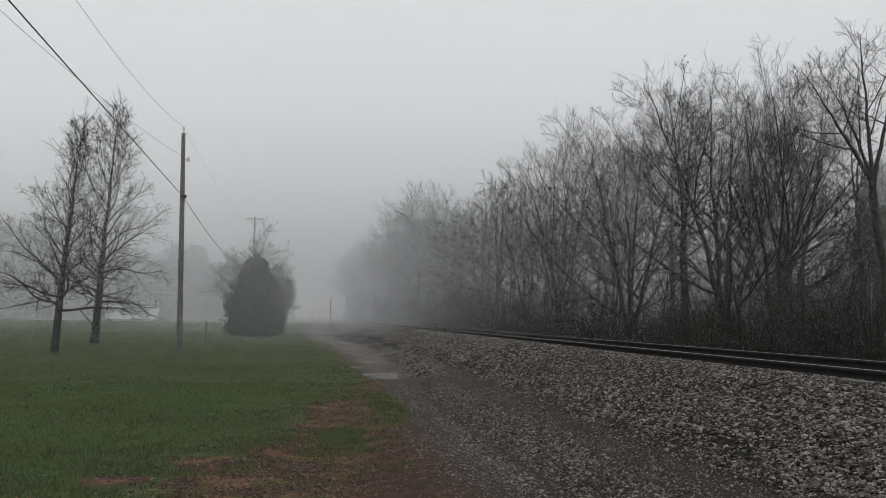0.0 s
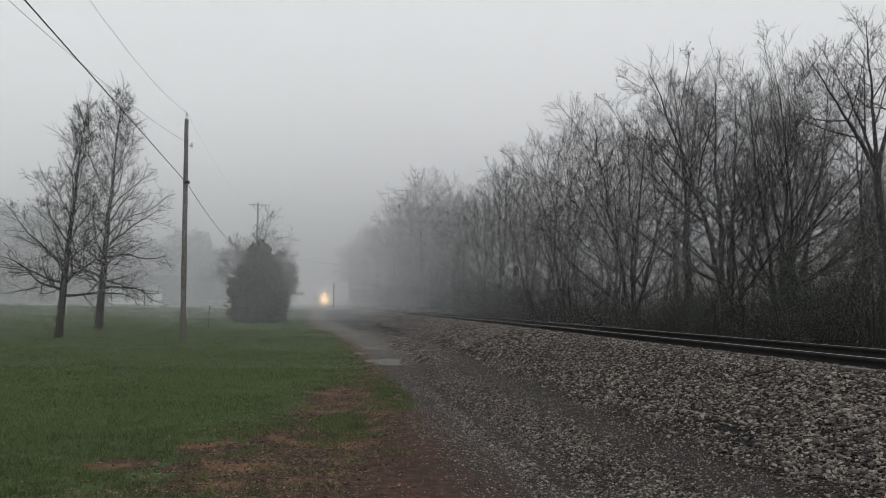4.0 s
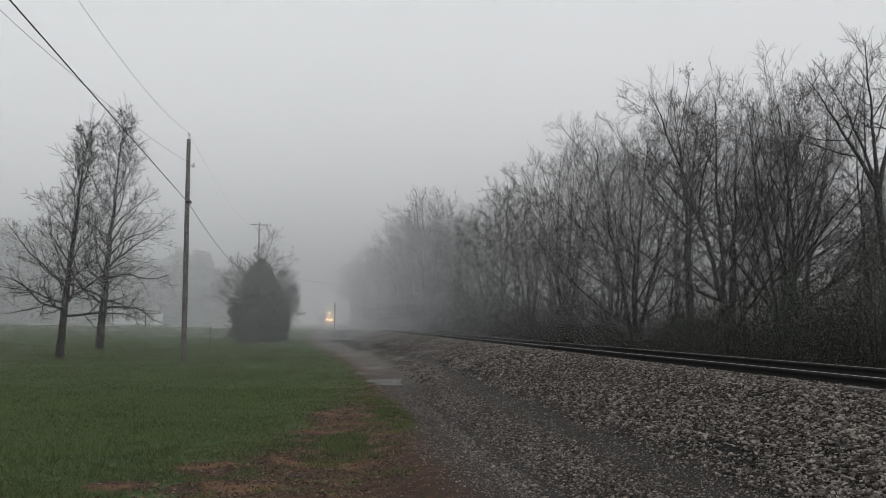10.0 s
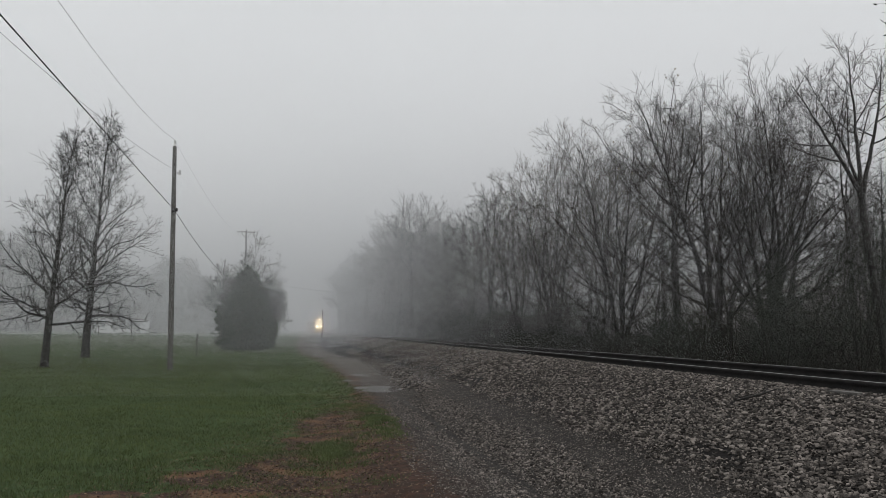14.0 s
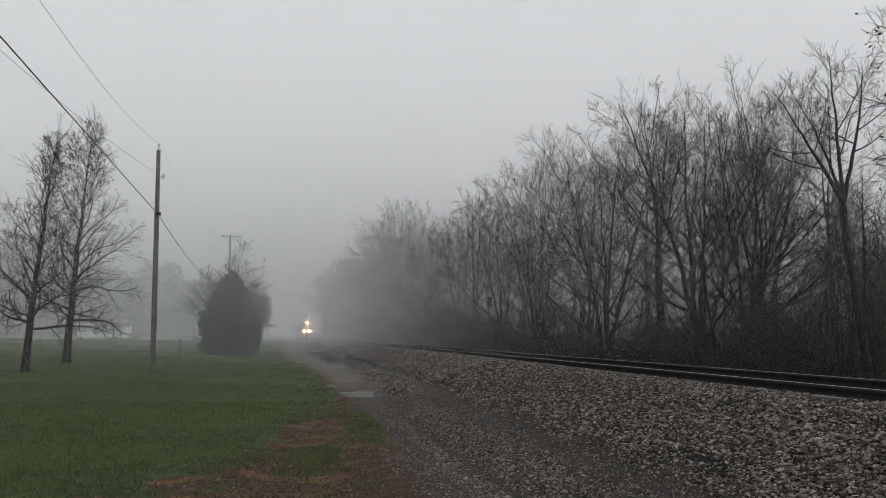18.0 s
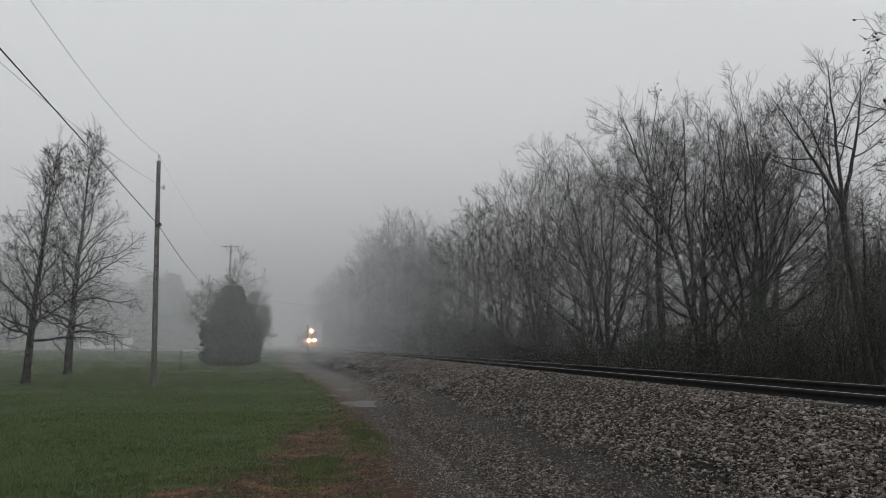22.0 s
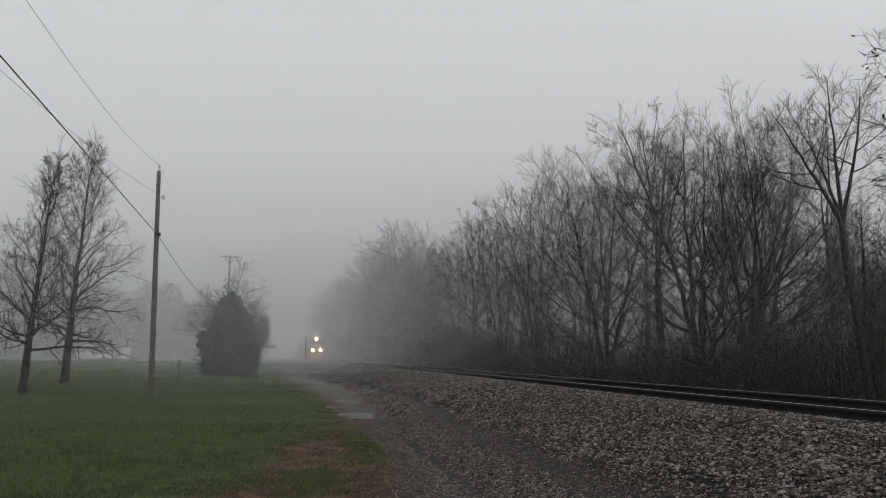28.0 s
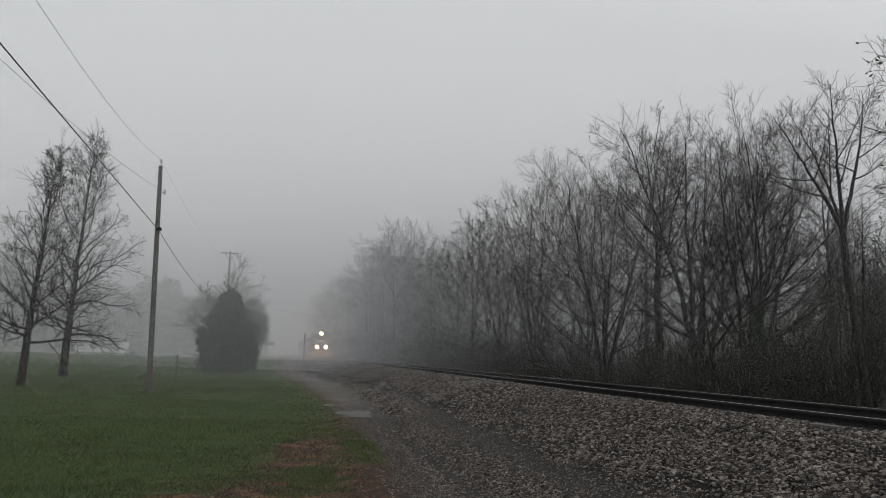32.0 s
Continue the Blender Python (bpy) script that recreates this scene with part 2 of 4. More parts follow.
def land_material():
    """Lawn, red-brown mulch, gravel lane and near-black gap shade painted under the ballast, told apart by where they
    lie.
    """
    mat = bpy.data.materials.new("lawn_and_gravel")
    mat.use_nodes = True
    n, l = mat.node_tree.nodes, mat.node_tree.links
    b = n["Principled BSDF"]
    geo = n.new("ShaderNodeNewGeometry")
    sep = n.new("ShaderNodeSeparateXYZ")
    l.new(geo.outputs["Position"], sep.inputs[0])

    def noise_tex(scale, detail=4):
        t = n.new("ShaderNodeTexNoise")
        t.inputs["Scale"].default_value, t.inputs["Detail"].default_value = scale, detail
        l.new(geo.outputs["Position"], t.inputs["Vector"])
        return t.outputs["Fac"]

    def math_node(op, a, c):
        t = n.new("ShaderNodeMath")
        t.operation = op
        for i, v in enumerate((a, c)):
            if isinstance(v, (int, float)):
                t.inputs[i].default_value = v
            else:
                l.new(v, t.inputs[i])
        return t.outputs[0]

    def remap(v, a, c):
        t = n.new("ShaderNodeMapRange")
        t.interpolation_type = "SMOOTHSTEP"
        t.inputs["From Min"].default_value, t.inputs["From Max"].default_value = a, c
        l.new(v, t.inputs["Value"])
        return t.outputs["Result"]

    def mix(f, a, c):
        t = n.new("ShaderNodeMix")
        t.data_type = "RGBA"
        l.new(f, t.inputs["Factor"])
        for k, v in (("A", a), ("B", c)):
            if isinstance(v, tuple):
                t.inputs[k].default_value = (*v, 1)
            else:
                l.new(v, t.inputs[k])
        return t.outputs["Result"]

    wob = math_node("MULTIPLY", math_node("SUBTRACT", noise_tex(0.9), 0.5), 1.1)
    wob2 = math_node("MULTIPLY", math_node("SUBTRACT", noise_tex(4.5), 0.5), 1.3)
    near = n.new("ShaderNodeMapRange")
    near.inputs["From Min"].default_value, near.inputs["From Max"].default_value = 7.5, 24.0
    near.inputs["To Min"].default_value, near.inputs["To Max"].default_value = 1.0, 0.0
    l.new(sep.outputs["Y"], near.inputs["Value"])
    rim = math_node("MULTIPLY", math_node("SUBTRACT", 1.0, math_node("POWER", near.outputs["Result"], 2.0)), 2.75)
    bend = math_node("MULTIPLY", remap(sep.outputs["Y"], 22, 80), -2.4)
    rim = math_node("ADD", rim, bend)
    rim = math_node("SUBTRACT", rim, 1.65)
    edge = math_node("ADD", math_node("ADD", math_node("SUBTRACT", sep.outputs["X"], rim), wob), wob2)
    for a, b_, u, v in BARE:
        worn = math_node("ADD", math_node("POWER", math_node("DIVIDE", math_node("SUBTRACT", sep.outputs["X"], a), u), 2.0),
                         math_node("POWER", math_node("DIVIDE", math_node("SUBTRACT", sep.outputs["Y"], b_), v), 2.0))
        edge = math_node("MAXIMUM", edge, math_node("ADD", math_node("SUBTRACT", 1.0, worn), wob2))
    lane = math_node("ADD", math_node("SUBTRACT", sep.outputs["X"], bend), math_node("MULTIPLY", wob, 0.5))
    patch, grain, fine, tuft = noise_tex(0.35), noise_tex(9), noise_tex(70, 2), noise_tex(1.6)
    grass = mix(remap(grain, 0.35, 0.7), (0.020, 0.038, 0.009), (0.040, 0.066, 0.017))
    grass = mix(remap(patch, 0.45, 0.7), grass, (0.036, 0.056, 0.016))
    mulch = mix(remap(grain, 0.4, 0.62), (0.028, 0.0155, 0.0105), (0.056, 0.028, 0.019))
    mulch = mix(remap(noise_tex(3.2), 0.5, 0.64), mulch, (0.030, 0.019, 0.013))
    straw = mix(remap(tuft, 0.52, 0.62), mulch, (0.11, 0.057, 0.030))
    gravel = mix(remap(fine, 0.38, 0.62), (0.009, 0.008, 0.0075), (0.048, 0.043, 0.039))
    gravel = mix(remap(grain, 0.48, 0.66), gravel, (0.012, 0.011, 0.010))
    gravel = mix(remap(noise_tex(2.6), 0.5, 0.68), gravel, (0.019, 0.016, 0.014))
    # gravel turns paler from y 12 to 34, broken up by noise
    pale_far = math_node('MULTIPLY', remap(sep.outputs['Y'], 12, 34), remap(patch, 0.25, 0.5))
    gravel = mix(pale_far, gravel, (0.088, 0.080, 0.071))
    wood = mix(remap(grain, 0.35, 0.7), (0.02, 0.017, 0.012), (0.05, 0.04, 0.028))
    c = mix(remap(edge, -0.15, 0.3), grass, straw)
    c = mix(remap(edge, 1.3, 1.9), c, mulch)
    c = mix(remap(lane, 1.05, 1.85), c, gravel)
    # shade in the gaps between ballast stones, put into the ground colour
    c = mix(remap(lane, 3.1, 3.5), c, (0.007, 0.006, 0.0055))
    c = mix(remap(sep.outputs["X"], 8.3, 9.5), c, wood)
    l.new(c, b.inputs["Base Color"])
    b.inputs["Specular IOR Level"].default_value = 0.15
    wet = n.new("ShaderNodeMapRange")
    wet.inputs["From Min"].default_value, wet.inputs["From Max"].default_value = 0.35, 0.65
    wet.inputs["To Min"].default_value, wet.inputs["To Max"].default_value = 0.85, 0.97
    l.new(patch, wet.inputs["Value"])
    l.new(wet.outputs["Result"], b.inputs["Roughness"])
    bp = n.new("ShaderNodeBump")
    bp.inputs["Strength"].default_value, bp.inputs["Distance"].default_value = 0.35, 0.02
    l.new(math_node("ADD", math_node("MULTIPLY", grain, 0.25), fine), bp.inputs["Height"])
    l.new(bp.outputs["Normal"], b.inputs["Normal"])
    return mat


def fog_material():
    """Droplets that scatter light forwards and back alike."""
    mat = bpy.data.materials.new("fog_droplets")
    mat.use_nodes = True
    n, l = mat.node_tree.nodes, mat.node_tree.links
    n.remove(n["Principled BSDF"])
    front, back, both = n.new("ShaderNodeBsdfDiffuse"), n.new("ShaderNodeBsdfTranslucent"), n.new("ShaderNodeMixShader")
    for s in (front, back):
        s.inputs["Color"].default_value = (0.683, 0.694, 0.710, 1)
    l.new(front.outputs[0], both.inputs[1])
    l.new(back.outputs[0], both.inputs[2])
    l.new(both.outputs[0], n["Material Output"].inputs["Surface"])
    return mat


FOG_HIGH = 0.12
FOG_NEAR, FOG_FAR = 0.052, 0.265
LAND = land_material()
FOG = fog_material()

# ---- ground ----
def steps(*runs):
    return np.unique(np.concatenate([np.arange(a, b, s) for a, b, s in runs]))


def build_ground():
    xs = steps((-1500, -200, 130), (-200, -40, 16), (-40, -10, 2), (-10, -1, 0.5), (-1, 10.6, 0.2), (10.6, 40, 2), (40, 200, 20), (200, 1501, 130))
    ys = steps((-1500, -100, 140), (-100, 0, 10), (0, 60, 0.5), (60, 130, 2), (130, 420, 10), (420, 1501, 120))
    gx, gy = np.meshgrid(xs, ys, indexing="ij")
    gz = ground_z(gx, gy)
    v = np.stack([gx, gy, gz], -1).reshape(-1, 3)
    i = np.arange(len(xs) * len(ys)).reshape(len(xs), len(ys))
    f = np.stack([i[:-1, :-1], i[1:, :-1], i[1:, 1:], i[:-1, 1:]], -1).reshape(-1, 4)
    me = shade(mesh_np("ground", v, [f]))
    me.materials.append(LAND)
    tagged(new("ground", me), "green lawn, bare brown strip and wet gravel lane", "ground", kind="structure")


build_ground()


def build_road():
    xs = steps((-160, 16, 2))
    v, f = [], []
    for x in xs:
        yc = 115 + 0.0006 * (x - 3) ** 2
        for dy in (-2.6, -1.3, 0, 1.3, 2.6):
            z = float(ground_z(x, yc + dy)) + 0.03 - 0.012 * abs(dy)
            if x > 3:
                z = max(z, 1.1 - 0.012 * abs(dy)) if x < 12 else z + 0.02
            v.append((x, yc + dy, z + 0.02))
    for i in range(len(xs) - 1):
        for j in range(4):
            f.append((i * 5 + j, i * 5 + 5 + j, i * 5 + 6 + j, i * 5 + 1 + j))
    me = shade(mesh_np("road", v, [np.array(f)]))
    me.materials.append(ASPHALT)
    tagged(new("road", me), "pale wet asphalt road crossing the track", "road", kind="structure")


build_road()

# ---- fog ----
def build_fog():
    """Fog as banks of fine drifting threads of droplets; most of each bank is gaps, and it thins upwards."""
    rng = np.random.default_rng(2)
    for y0 in (21, 29, 40, 51, 62, 74, 87, 101, 118, 137, *range(144, 262, 7), *range(266, 400, 14)):
        cover = FOG_NEAR + (FOG_FAR - FOG_NEAR) * float(smooth(25, 170, y0)) ** 0.7
        if y0 > 140:
            cover *= 0.24 if y0 < 264 else 0.3
        low = float(np.interp(y0, [40, 75], [0.5, 0.95]))
        step = y0 / 1480 * (0.13 if y0 < 140 else 0.2)
        top = min(5 + 0.42 * y0, 66 if y0 < 140 else 48)
        n = int((top + 1) / step)
        z = -0.6 + (np.arange(n) + 0.3 * rng.random(n)) * step
        half = 0.62 * y0 + 16
        cols = 4 if y0 < 140 else 2
        u = np.linspace(-half, half, cols)[None, :] + 0 * z[:, None]
        dens = cover * np.interp(z, [0, 1, 3.5, 6, 32, 70], [low, low + 0.1, 1.0, 1.0, FOG_HIGH, 0.03])[:, None]
        dens = dens * (1 + 0.22 * np.sin(u * 0.11 + y0 + 0.13 * z[:, None]) + 0.15 * np.sin(u * 0.03 - 0.2 * z[:, None] + 2 * y0))
        thinner = 1 - 0.52 * smooth(-3, -20, u) * smooth(14, 4, z[:, None])
        drift = 1 + 0.4 * smooth(3, 12, u) * (36 < y0 < 80)
        w = dens * thinner * drift * step * 0.5
        zz, yy = z[:, None] + 0 * u, y0 + 0 * u
        v = np.stack([np.stack([u, yy, zz - w], -1), np.stack([u, yy, zz + w], -1)], 2)
        i = np.arange(n * cols * 2).reshape(n, cols, 2)
        f = np.stack([i[:, :-1, 0], i[:, 1:, 0], i[:, 1:, 1], i[:, :-1, 1]], -1).reshape(-1, 4)
        me = mesh_np("fog_bank", v.reshape(-1, 3), [f])
        me.materials.append(FOG)
        tagged(new("fog_bank", me), "thin grey veil of morning fog over the ground", "fog", "fog banks", "stuff")


build_fog()


# ---- trees ----
def tubes(lines, sides):
    """Tapered tubes round polylines; lines: (points, radii) of mixed lengths. Returns points and quads."""
    vs, fs, base = [], [], 0
    by = {}
    for p, r, *_ in lines:
        by.setdefault(len(p), []).append((p, r))
    ang = np.arange(sides) * 2 * np.pi / sides
    for k, group in by.items():
        p = np.array([g[0] for g in group], float)
        r = np.array([g[1] for g in group], float)
        d = p[:, -1] - p[:, 0]
        d /= np.linalg.norm(d, axis=1, keepdims=True) + 1e-9
        ref = np.where(np.abs(d[:, 2:3]) > 0.9, [[1.0, 0, 0]], [[0, 0, 1.0]])
        u = np.cross(d, ref)
        u /= np.linalg.norm(u, axis=1, keepdims=True) + 1e-9
        w = np.cross(d, u)
        ring = u[:, None, :] * np.cos(ang)[None, :, None] + w[:, None, :] * np.sin(ang)[None, :, None]
        v = p[:, :, None, :] + r[:, :, None, None] * ring[:, None, :, :]
        n = len(group)
        i = base + np.arange(n * k * sides).reshape(n, k, sides)
        j = np.roll(i, -1, axis=2)
        fs.append(np.stack([i[:, :-1], j[:, :-1], j[:, 1:], i[:, 1:]], -1).reshape(-1, 4))
        vs.append(v.reshape(-1, 3))
        base += n * k * sides
    return np.concatenate(vs), np.concatenate(fs)


def unit(v):
    return v / (math.sqrt(v[0] * v[0] + v[1] * v[1] + v[2] * v[2]) + 1e-9)


def rows_unit(v):
    return v / (np.linalg.norm(v, axis=-1, keepdims=True) + 1e-9)


class Wood:
    """One order of branches: points (n, k, 3), radii (n, k) and the limb that bears each."""

    def __init__(self, pts, rad, limb):
        self.pts, self.rad, self.limb = pts, rad, limb
        self.length = np.linalg.norm(np.diff(pts, axis=1), axis=2).sum(1)


def grow(rng, start, way, length, segments, wander, rise):
    """Branches that wander a little and turn towards the light (rise) as they lengthen."""
    pts, d = [start], rows_unit(way)
    for k in range(segments):
        d = rows_unit(d + rng.normal(0, wander, d.shape) + np.array([0, 0, 1.0]) * np.reshape(rise, (-1, 1)))
        pts.append(pts[-1] + d * (length / segments)[:, None])
    return np.stack(pts, 1)


def shoots(rng, old, per, low, high, angle, size, taper, segments, wander, rise, thick, thin, floor=0.0):
    """Side branches spread along every branch of old, longest low down, each thinner than what bears it."""
    n, k = old.pts.shape[:2]
    at = np.repeat(np.arange(n), per)
    u = low + (high - low) * (np.tile(np.arange(per), n) + rng.random(n * per)) / per
    f = np.clip(u * (k - 1), 0, k - 1.001)
    i = f.astype(int)
    w = (f - i)[:, None]
    p = old.pts[at, i] * (1 - w) + old.pts[at, i + 1] * w
    axis = rows_unit(old.pts[at, i + 1] - old.pts[at, i])
    side = rows_unit(np.cross(axis, rng.normal(0, 1, axis.shape)))
    turn = np.tile(np.arange(per), n) * 2.4 + np.repeat(rng.random(n) * 6.283, per) + rng.normal(0, 0.4, n * per)
    ref = rows_unit(np.cross(axis, np.array([0.31, 0.17, 0.93])))
    side = rows_unit(ref * np.cos(turn)[:, None] + np.cross(axis, ref) * np.sin(turn)[:, None] + 0.25 * side)
    a = np.radians(angle[0] + (angle[1] - angle[0]) * rng.random(n * per))[:, None]
    length = old.length[at] * size * (1 - taper * (u - low) / (high - low)) * (0.65 + 0.6 * rng.random(n * per))
    length = np.maximum(length, floor)
    pts = grow(rng, p, axis * np.cos(a) + side * np.sin(a), length, segments, wander, rise)
    r = np.maximum((old.rad[at, i] * (1 - w[:, 0]) + old.rad[at, i + 1] * w[:, 0]) * thick, thin)
    rad = r[:, None] * np.linspace(1, 0.35, segments + 1)[None]
    return Wood(pts, np.maximum(rad, thin * 0.7), old.limb[at])


def tree(name, seed, label, trunk, stems, group="", girth=0.1, limbs=10, limb_size=0.42, angle=(28, 50), rise=0.10, thin=0.0065, dense=(7, 6, 4), first=0.3,
         buds=0.0, fleck=0.045, twig_mat=None, bud_mat=None, whole=False, level=False):
    """A bare tree with its foot at the origin. trunk: (lean x, lean y, height) of the common trunk; stems: the same for each leader that it parts into,
    measured from the foot. level: a single leader with level low limbs, as on open ground."""
    rng = np.random.default_rng(seed)
    ob = thing(name, pose(0, 0, 0), label, "tree", group)

    def run(a, b, k, bow):
        a, b = np.array(a, float), np.array(b, float)
        q = np.linspace(0, 1, k)[:, None]
        mid = rng.normal(0, bow, 3) * [1, 1, 0] * np.linalg.norm(b - a)
        wave = np.concatenate([[np.zeros(3)], rng.normal(0, (0.002 if level else 0.004) * np.linalg.norm(b - a), (k - 2, 3)) * [1, 1, 0.2], [np.zeros(3)]])
        flare = (b - a) * [1, 1, 0] * (q ** 1.3 - q)
        return a + (b - a) * q + mid * (q * (1 - q)) * 4 + wave + flare

    fork = np.array(trunk, float)
    top = np.array([run(fork, e, 12, 0.006 if level else 0.018) for e in stems])
    share = girth * (1.0 if len(stems) == 1 else 0.75 if len(stems) == 2 else 0.62)
    taper = np.linspace(1, 0.1, 12) ** (1.5 if level else 1.05)
    rad = np.maximum(share * taper[None] * (0.8 + 0.3 * rng.random((len(stems), 1)) if not level else 1), thin)
    if fork[2] > 0.2:
        low = run((0, 0, -0.3), fork, 6, 0.006 if level else 0.015)
        part("trunk", shade(mesh_np("trunk", *map_faces(tubes([(low, girth * np.array([1.5, 1.15, 1.05, 1.0, 0.97, 0.92]))], 10)))), BARK, ob)
    else:
        rad[:, 0] *= 1.25
    for p, r in zip(top, rad):
        part("trunk", shade(mesh_np("trunk", *map_faces(tubes([(p, r)], 8)))), BARK, ob)
    lead = Wood(top, rad, np.zeros(len(top), int))
    if level:
        per = limbs
        u = ((np.arange(per) + 0.6 * rng.random(per)) / per) ** 1.15
        z = fork[2] + (stems[0][2] - fork[2]) * (u ** 1.1) * 0.87
        p = np.stack([np.interp(z, top[0, :, 2], top[0, :, c]) for c in range(3)], 1)
        turn = np.arange(per) * 2.4 + rng.normal(0, 0.3, per)
        slant = np.radians(np.interp(u, [0, 0.08, 0.22, 0.6, 1], [6, 14, 36, 52, 66]) + rng.normal(0, 6, per))[:, None]
        way = np.stack([np.cos(turn), np.sin(turn), 0 * turn], 1) * np.cos(slant) + np.array([0, 0, 1.0]) * np.sin(slant)
        length = limb_size * np.interp(u, [0, 0.1, 0.3, 0.55, 0.8, 1], [1.12, 1.15, 1.05, 0.95, 0.72, 0.4]) * (0.8 + 0.35 * rng.random(per))
        pts = grow(rng, p, way, length, 12, 0.13, np.interp(u, [0, 0.1, 0.3, 0.6, 1], [-0.006, 0.014, 0.05, 0.085, 0.065]))
        r = np.maximum(np.interp(z, top[0, :, 2], rad[0]) * 0.4, thin * 1.8)
        one = Wood(pts, np.maximum(r[:, None] * np.linspace(1, 0.2, 13)[None], thin), np.arange(per))
    else:
        one = shoots(rng, lead, limbs, first, 0.95, angle, limb_size, 0.70, 8, 0.05, rise, 0.58, thin * 1.8)
        one.limb = np.arange(len(one.pts))
    flat = 0.03 if level else 0.5 * rise
    lift = 0.05 if level else 0.12 if rise > 0 else -0.05
    two = shoots(rng, one, dense[0], 0.14, 0.98, (28, 62), 0.46 if level else 0.62, 0.55, 5, 0.08, flat, 0.6, thin * 1.2, 0.18 if level else 0.35)
    three = shoots(rng, two, dense[1], 0.12, 1.0, (26, 60), 0.52 if level else 0.68, 0.45, 3, 0.09, lift, 0.6, thin, 0.12 if level else 0.24)
    orders = [two, three]
    if dense[2]:
        orders.append(shoots(rng, three, dense[2], 0.15, 1.0, (20, 52), 0.72, 0.3, 1, 0.09, lift, 0.7, thin * 0.65, 0.09 if level else 0.18))
    ends = shoots(rng, lead, 6 if level else 9, 0.70, 1.0, (20, 48), 0.16, 0.4, 4, 0.08, rise, 0.6, thin)
    ends.limb[:] = -1
    more = shoots(rng, ends, dense[1], 0.15, 1.0, (20, 50), 0.5, 0.4, 3, 0.09, lift, 0.7, thin, 0.12)

    def joined(pick, sets):
        vs, fs, base = [], [], 0
        for wood, sides in sets:
            m = pick(wood.limb)
            if m.any():
                v, f = tubes([(p, r) for p, r in zip(wood.pts[m], wood.rad[m])], sides)
                vs.append(v)
                fs.append(f + base)
                base += len(v)
        return mesh_np("twig_spray", np.concatenate(vs), [np.concatenate(fs)])

    fine = [(w, 3) for w in orders]
    tip_sets = [(ends, 3), (more, 3)]
    if whole:
        tagged(part("crown", joined(lambda q: q > -9, [(one, 4)] + fine + tip_sets), twig_mat or TWIG, ob), kind="stuff")
    else:
        for i in range(len(one.pts)):
            limb = part("limb", shade(mesh_np("limb", *map_faces(tubes([(one.pts[i], one.rad[i])], 5)))), BARK, ob)
            tagged(part("twig_spray", joined(lambda q: q == i, fine), twig_mat or TWIG, limb), kind="stuff")
        tagged(part("twig_spray", joined(lambda q: q > -9, tip_sets), twig_mat or TWIG, ob), kind="stuff")
    if buds:
        tips = orders[-1].pts[:, -1]
        tips = tips[rng.random(len(tips)) < buds]
        tagged(part("bud_spray", flecks("bud_spray", tips, fleck, rng), bud_mat or TWIG, ob, "small spring buds and seed heads"), kind="stuff")
    return ob


def map_faces(vf):
    return vf[0], [vf[1]]


def flecks(name, at, size, rng, scale=1.0, slim=0.5, flat=1.0):
    """A small bent leaf, two triangles, at each place."""
    n = len(at)
    a = rng.normal(0, 1, (n, 3)) * [1, 1, flat]
    a /= np.linalg.norm(a, axis=1, keepdims=True)
    b = np.cross(a, rng.normal(0, flat, (n, 3)) + [0, 0, 1 - flat])
    b /= np.linalg.norm(b, axis=1, keepdims=True) + 1e-9
    s = size * (0.6 + 0.8 * rng.random((n, 1))) * np.reshape(np.maximum(scale, 1.0), (-1, 1))
    v = np.stack([at - a * s, at + b * s * slim, at + a * s, at - b * s * slim + np.cross(a, b) * s * 0.3 * slim], 1).reshape(-1, 3)
    i = np.arange(n)[:, None] * 4
    return mesh_np(name, v, [np.concatenate([i + [0, 1, 2], i + [0, 2, 3]])])


def put(ob, x, y, turn=0.0, size=1.0, label="", sink=0.0):
    z = float(ground_z(x, y)) - sink
    ob.matrix_basis = pose(x, y, z, 0, 0, turn)
    ob.scale = (size, size, size)
    if label:
        ob["label"] = label
    return ob


def again(ob, x, y, turn, size, label="", lean=(0, 0)):
    c = copy_thing(ob, pose(x, y, float(ground_z(x, y)), lean[0], lean[1], turn))
    c.scale = (size, size, size)
    if label:
        c["label"] = label
    return c


put(tree("lawn_tree", 11, "bare broad tree with level limbs on the lawn", (0.10, 0, 1.75), [(0.75, 0, 10.1)], "lawn trees", 0.15, limbs=31, limb_size=2.9, rise=0.05, thin=0.008,
         dense=(10, 5, 2), buds=0.45, fleck=0.038, twig_mat=TWIG_DARK, bud_mat=TWIG_DARK, level=True), -10.77, 36.84)
put(tree("lawn_tree", 12, "tall bare tree with a straight trunk on the lawn", (0.06, 0, 2.2), [(0.75, 0, 13.9)], "lawn trees", 0.205, limbs=36, limb_size=3.9, rise=0.05, thin=0.0105,
         dense=(10, 5, 2), buds=0.45, fleck=0.05, twig_mat=TWIG_DARK, bud_mat=TWIG_DARK, level=True), -12.22, 49.08)

WOODS = "bare trees along the track"
L_STEEP = "dark leafless tree with steep forking limbs beside the track"
L_MANY = "leafless many-stemmed tree with fine twigs beside the track"
L_RED = "leafless many-stemmed tree with reddish budding twigs beside the track"
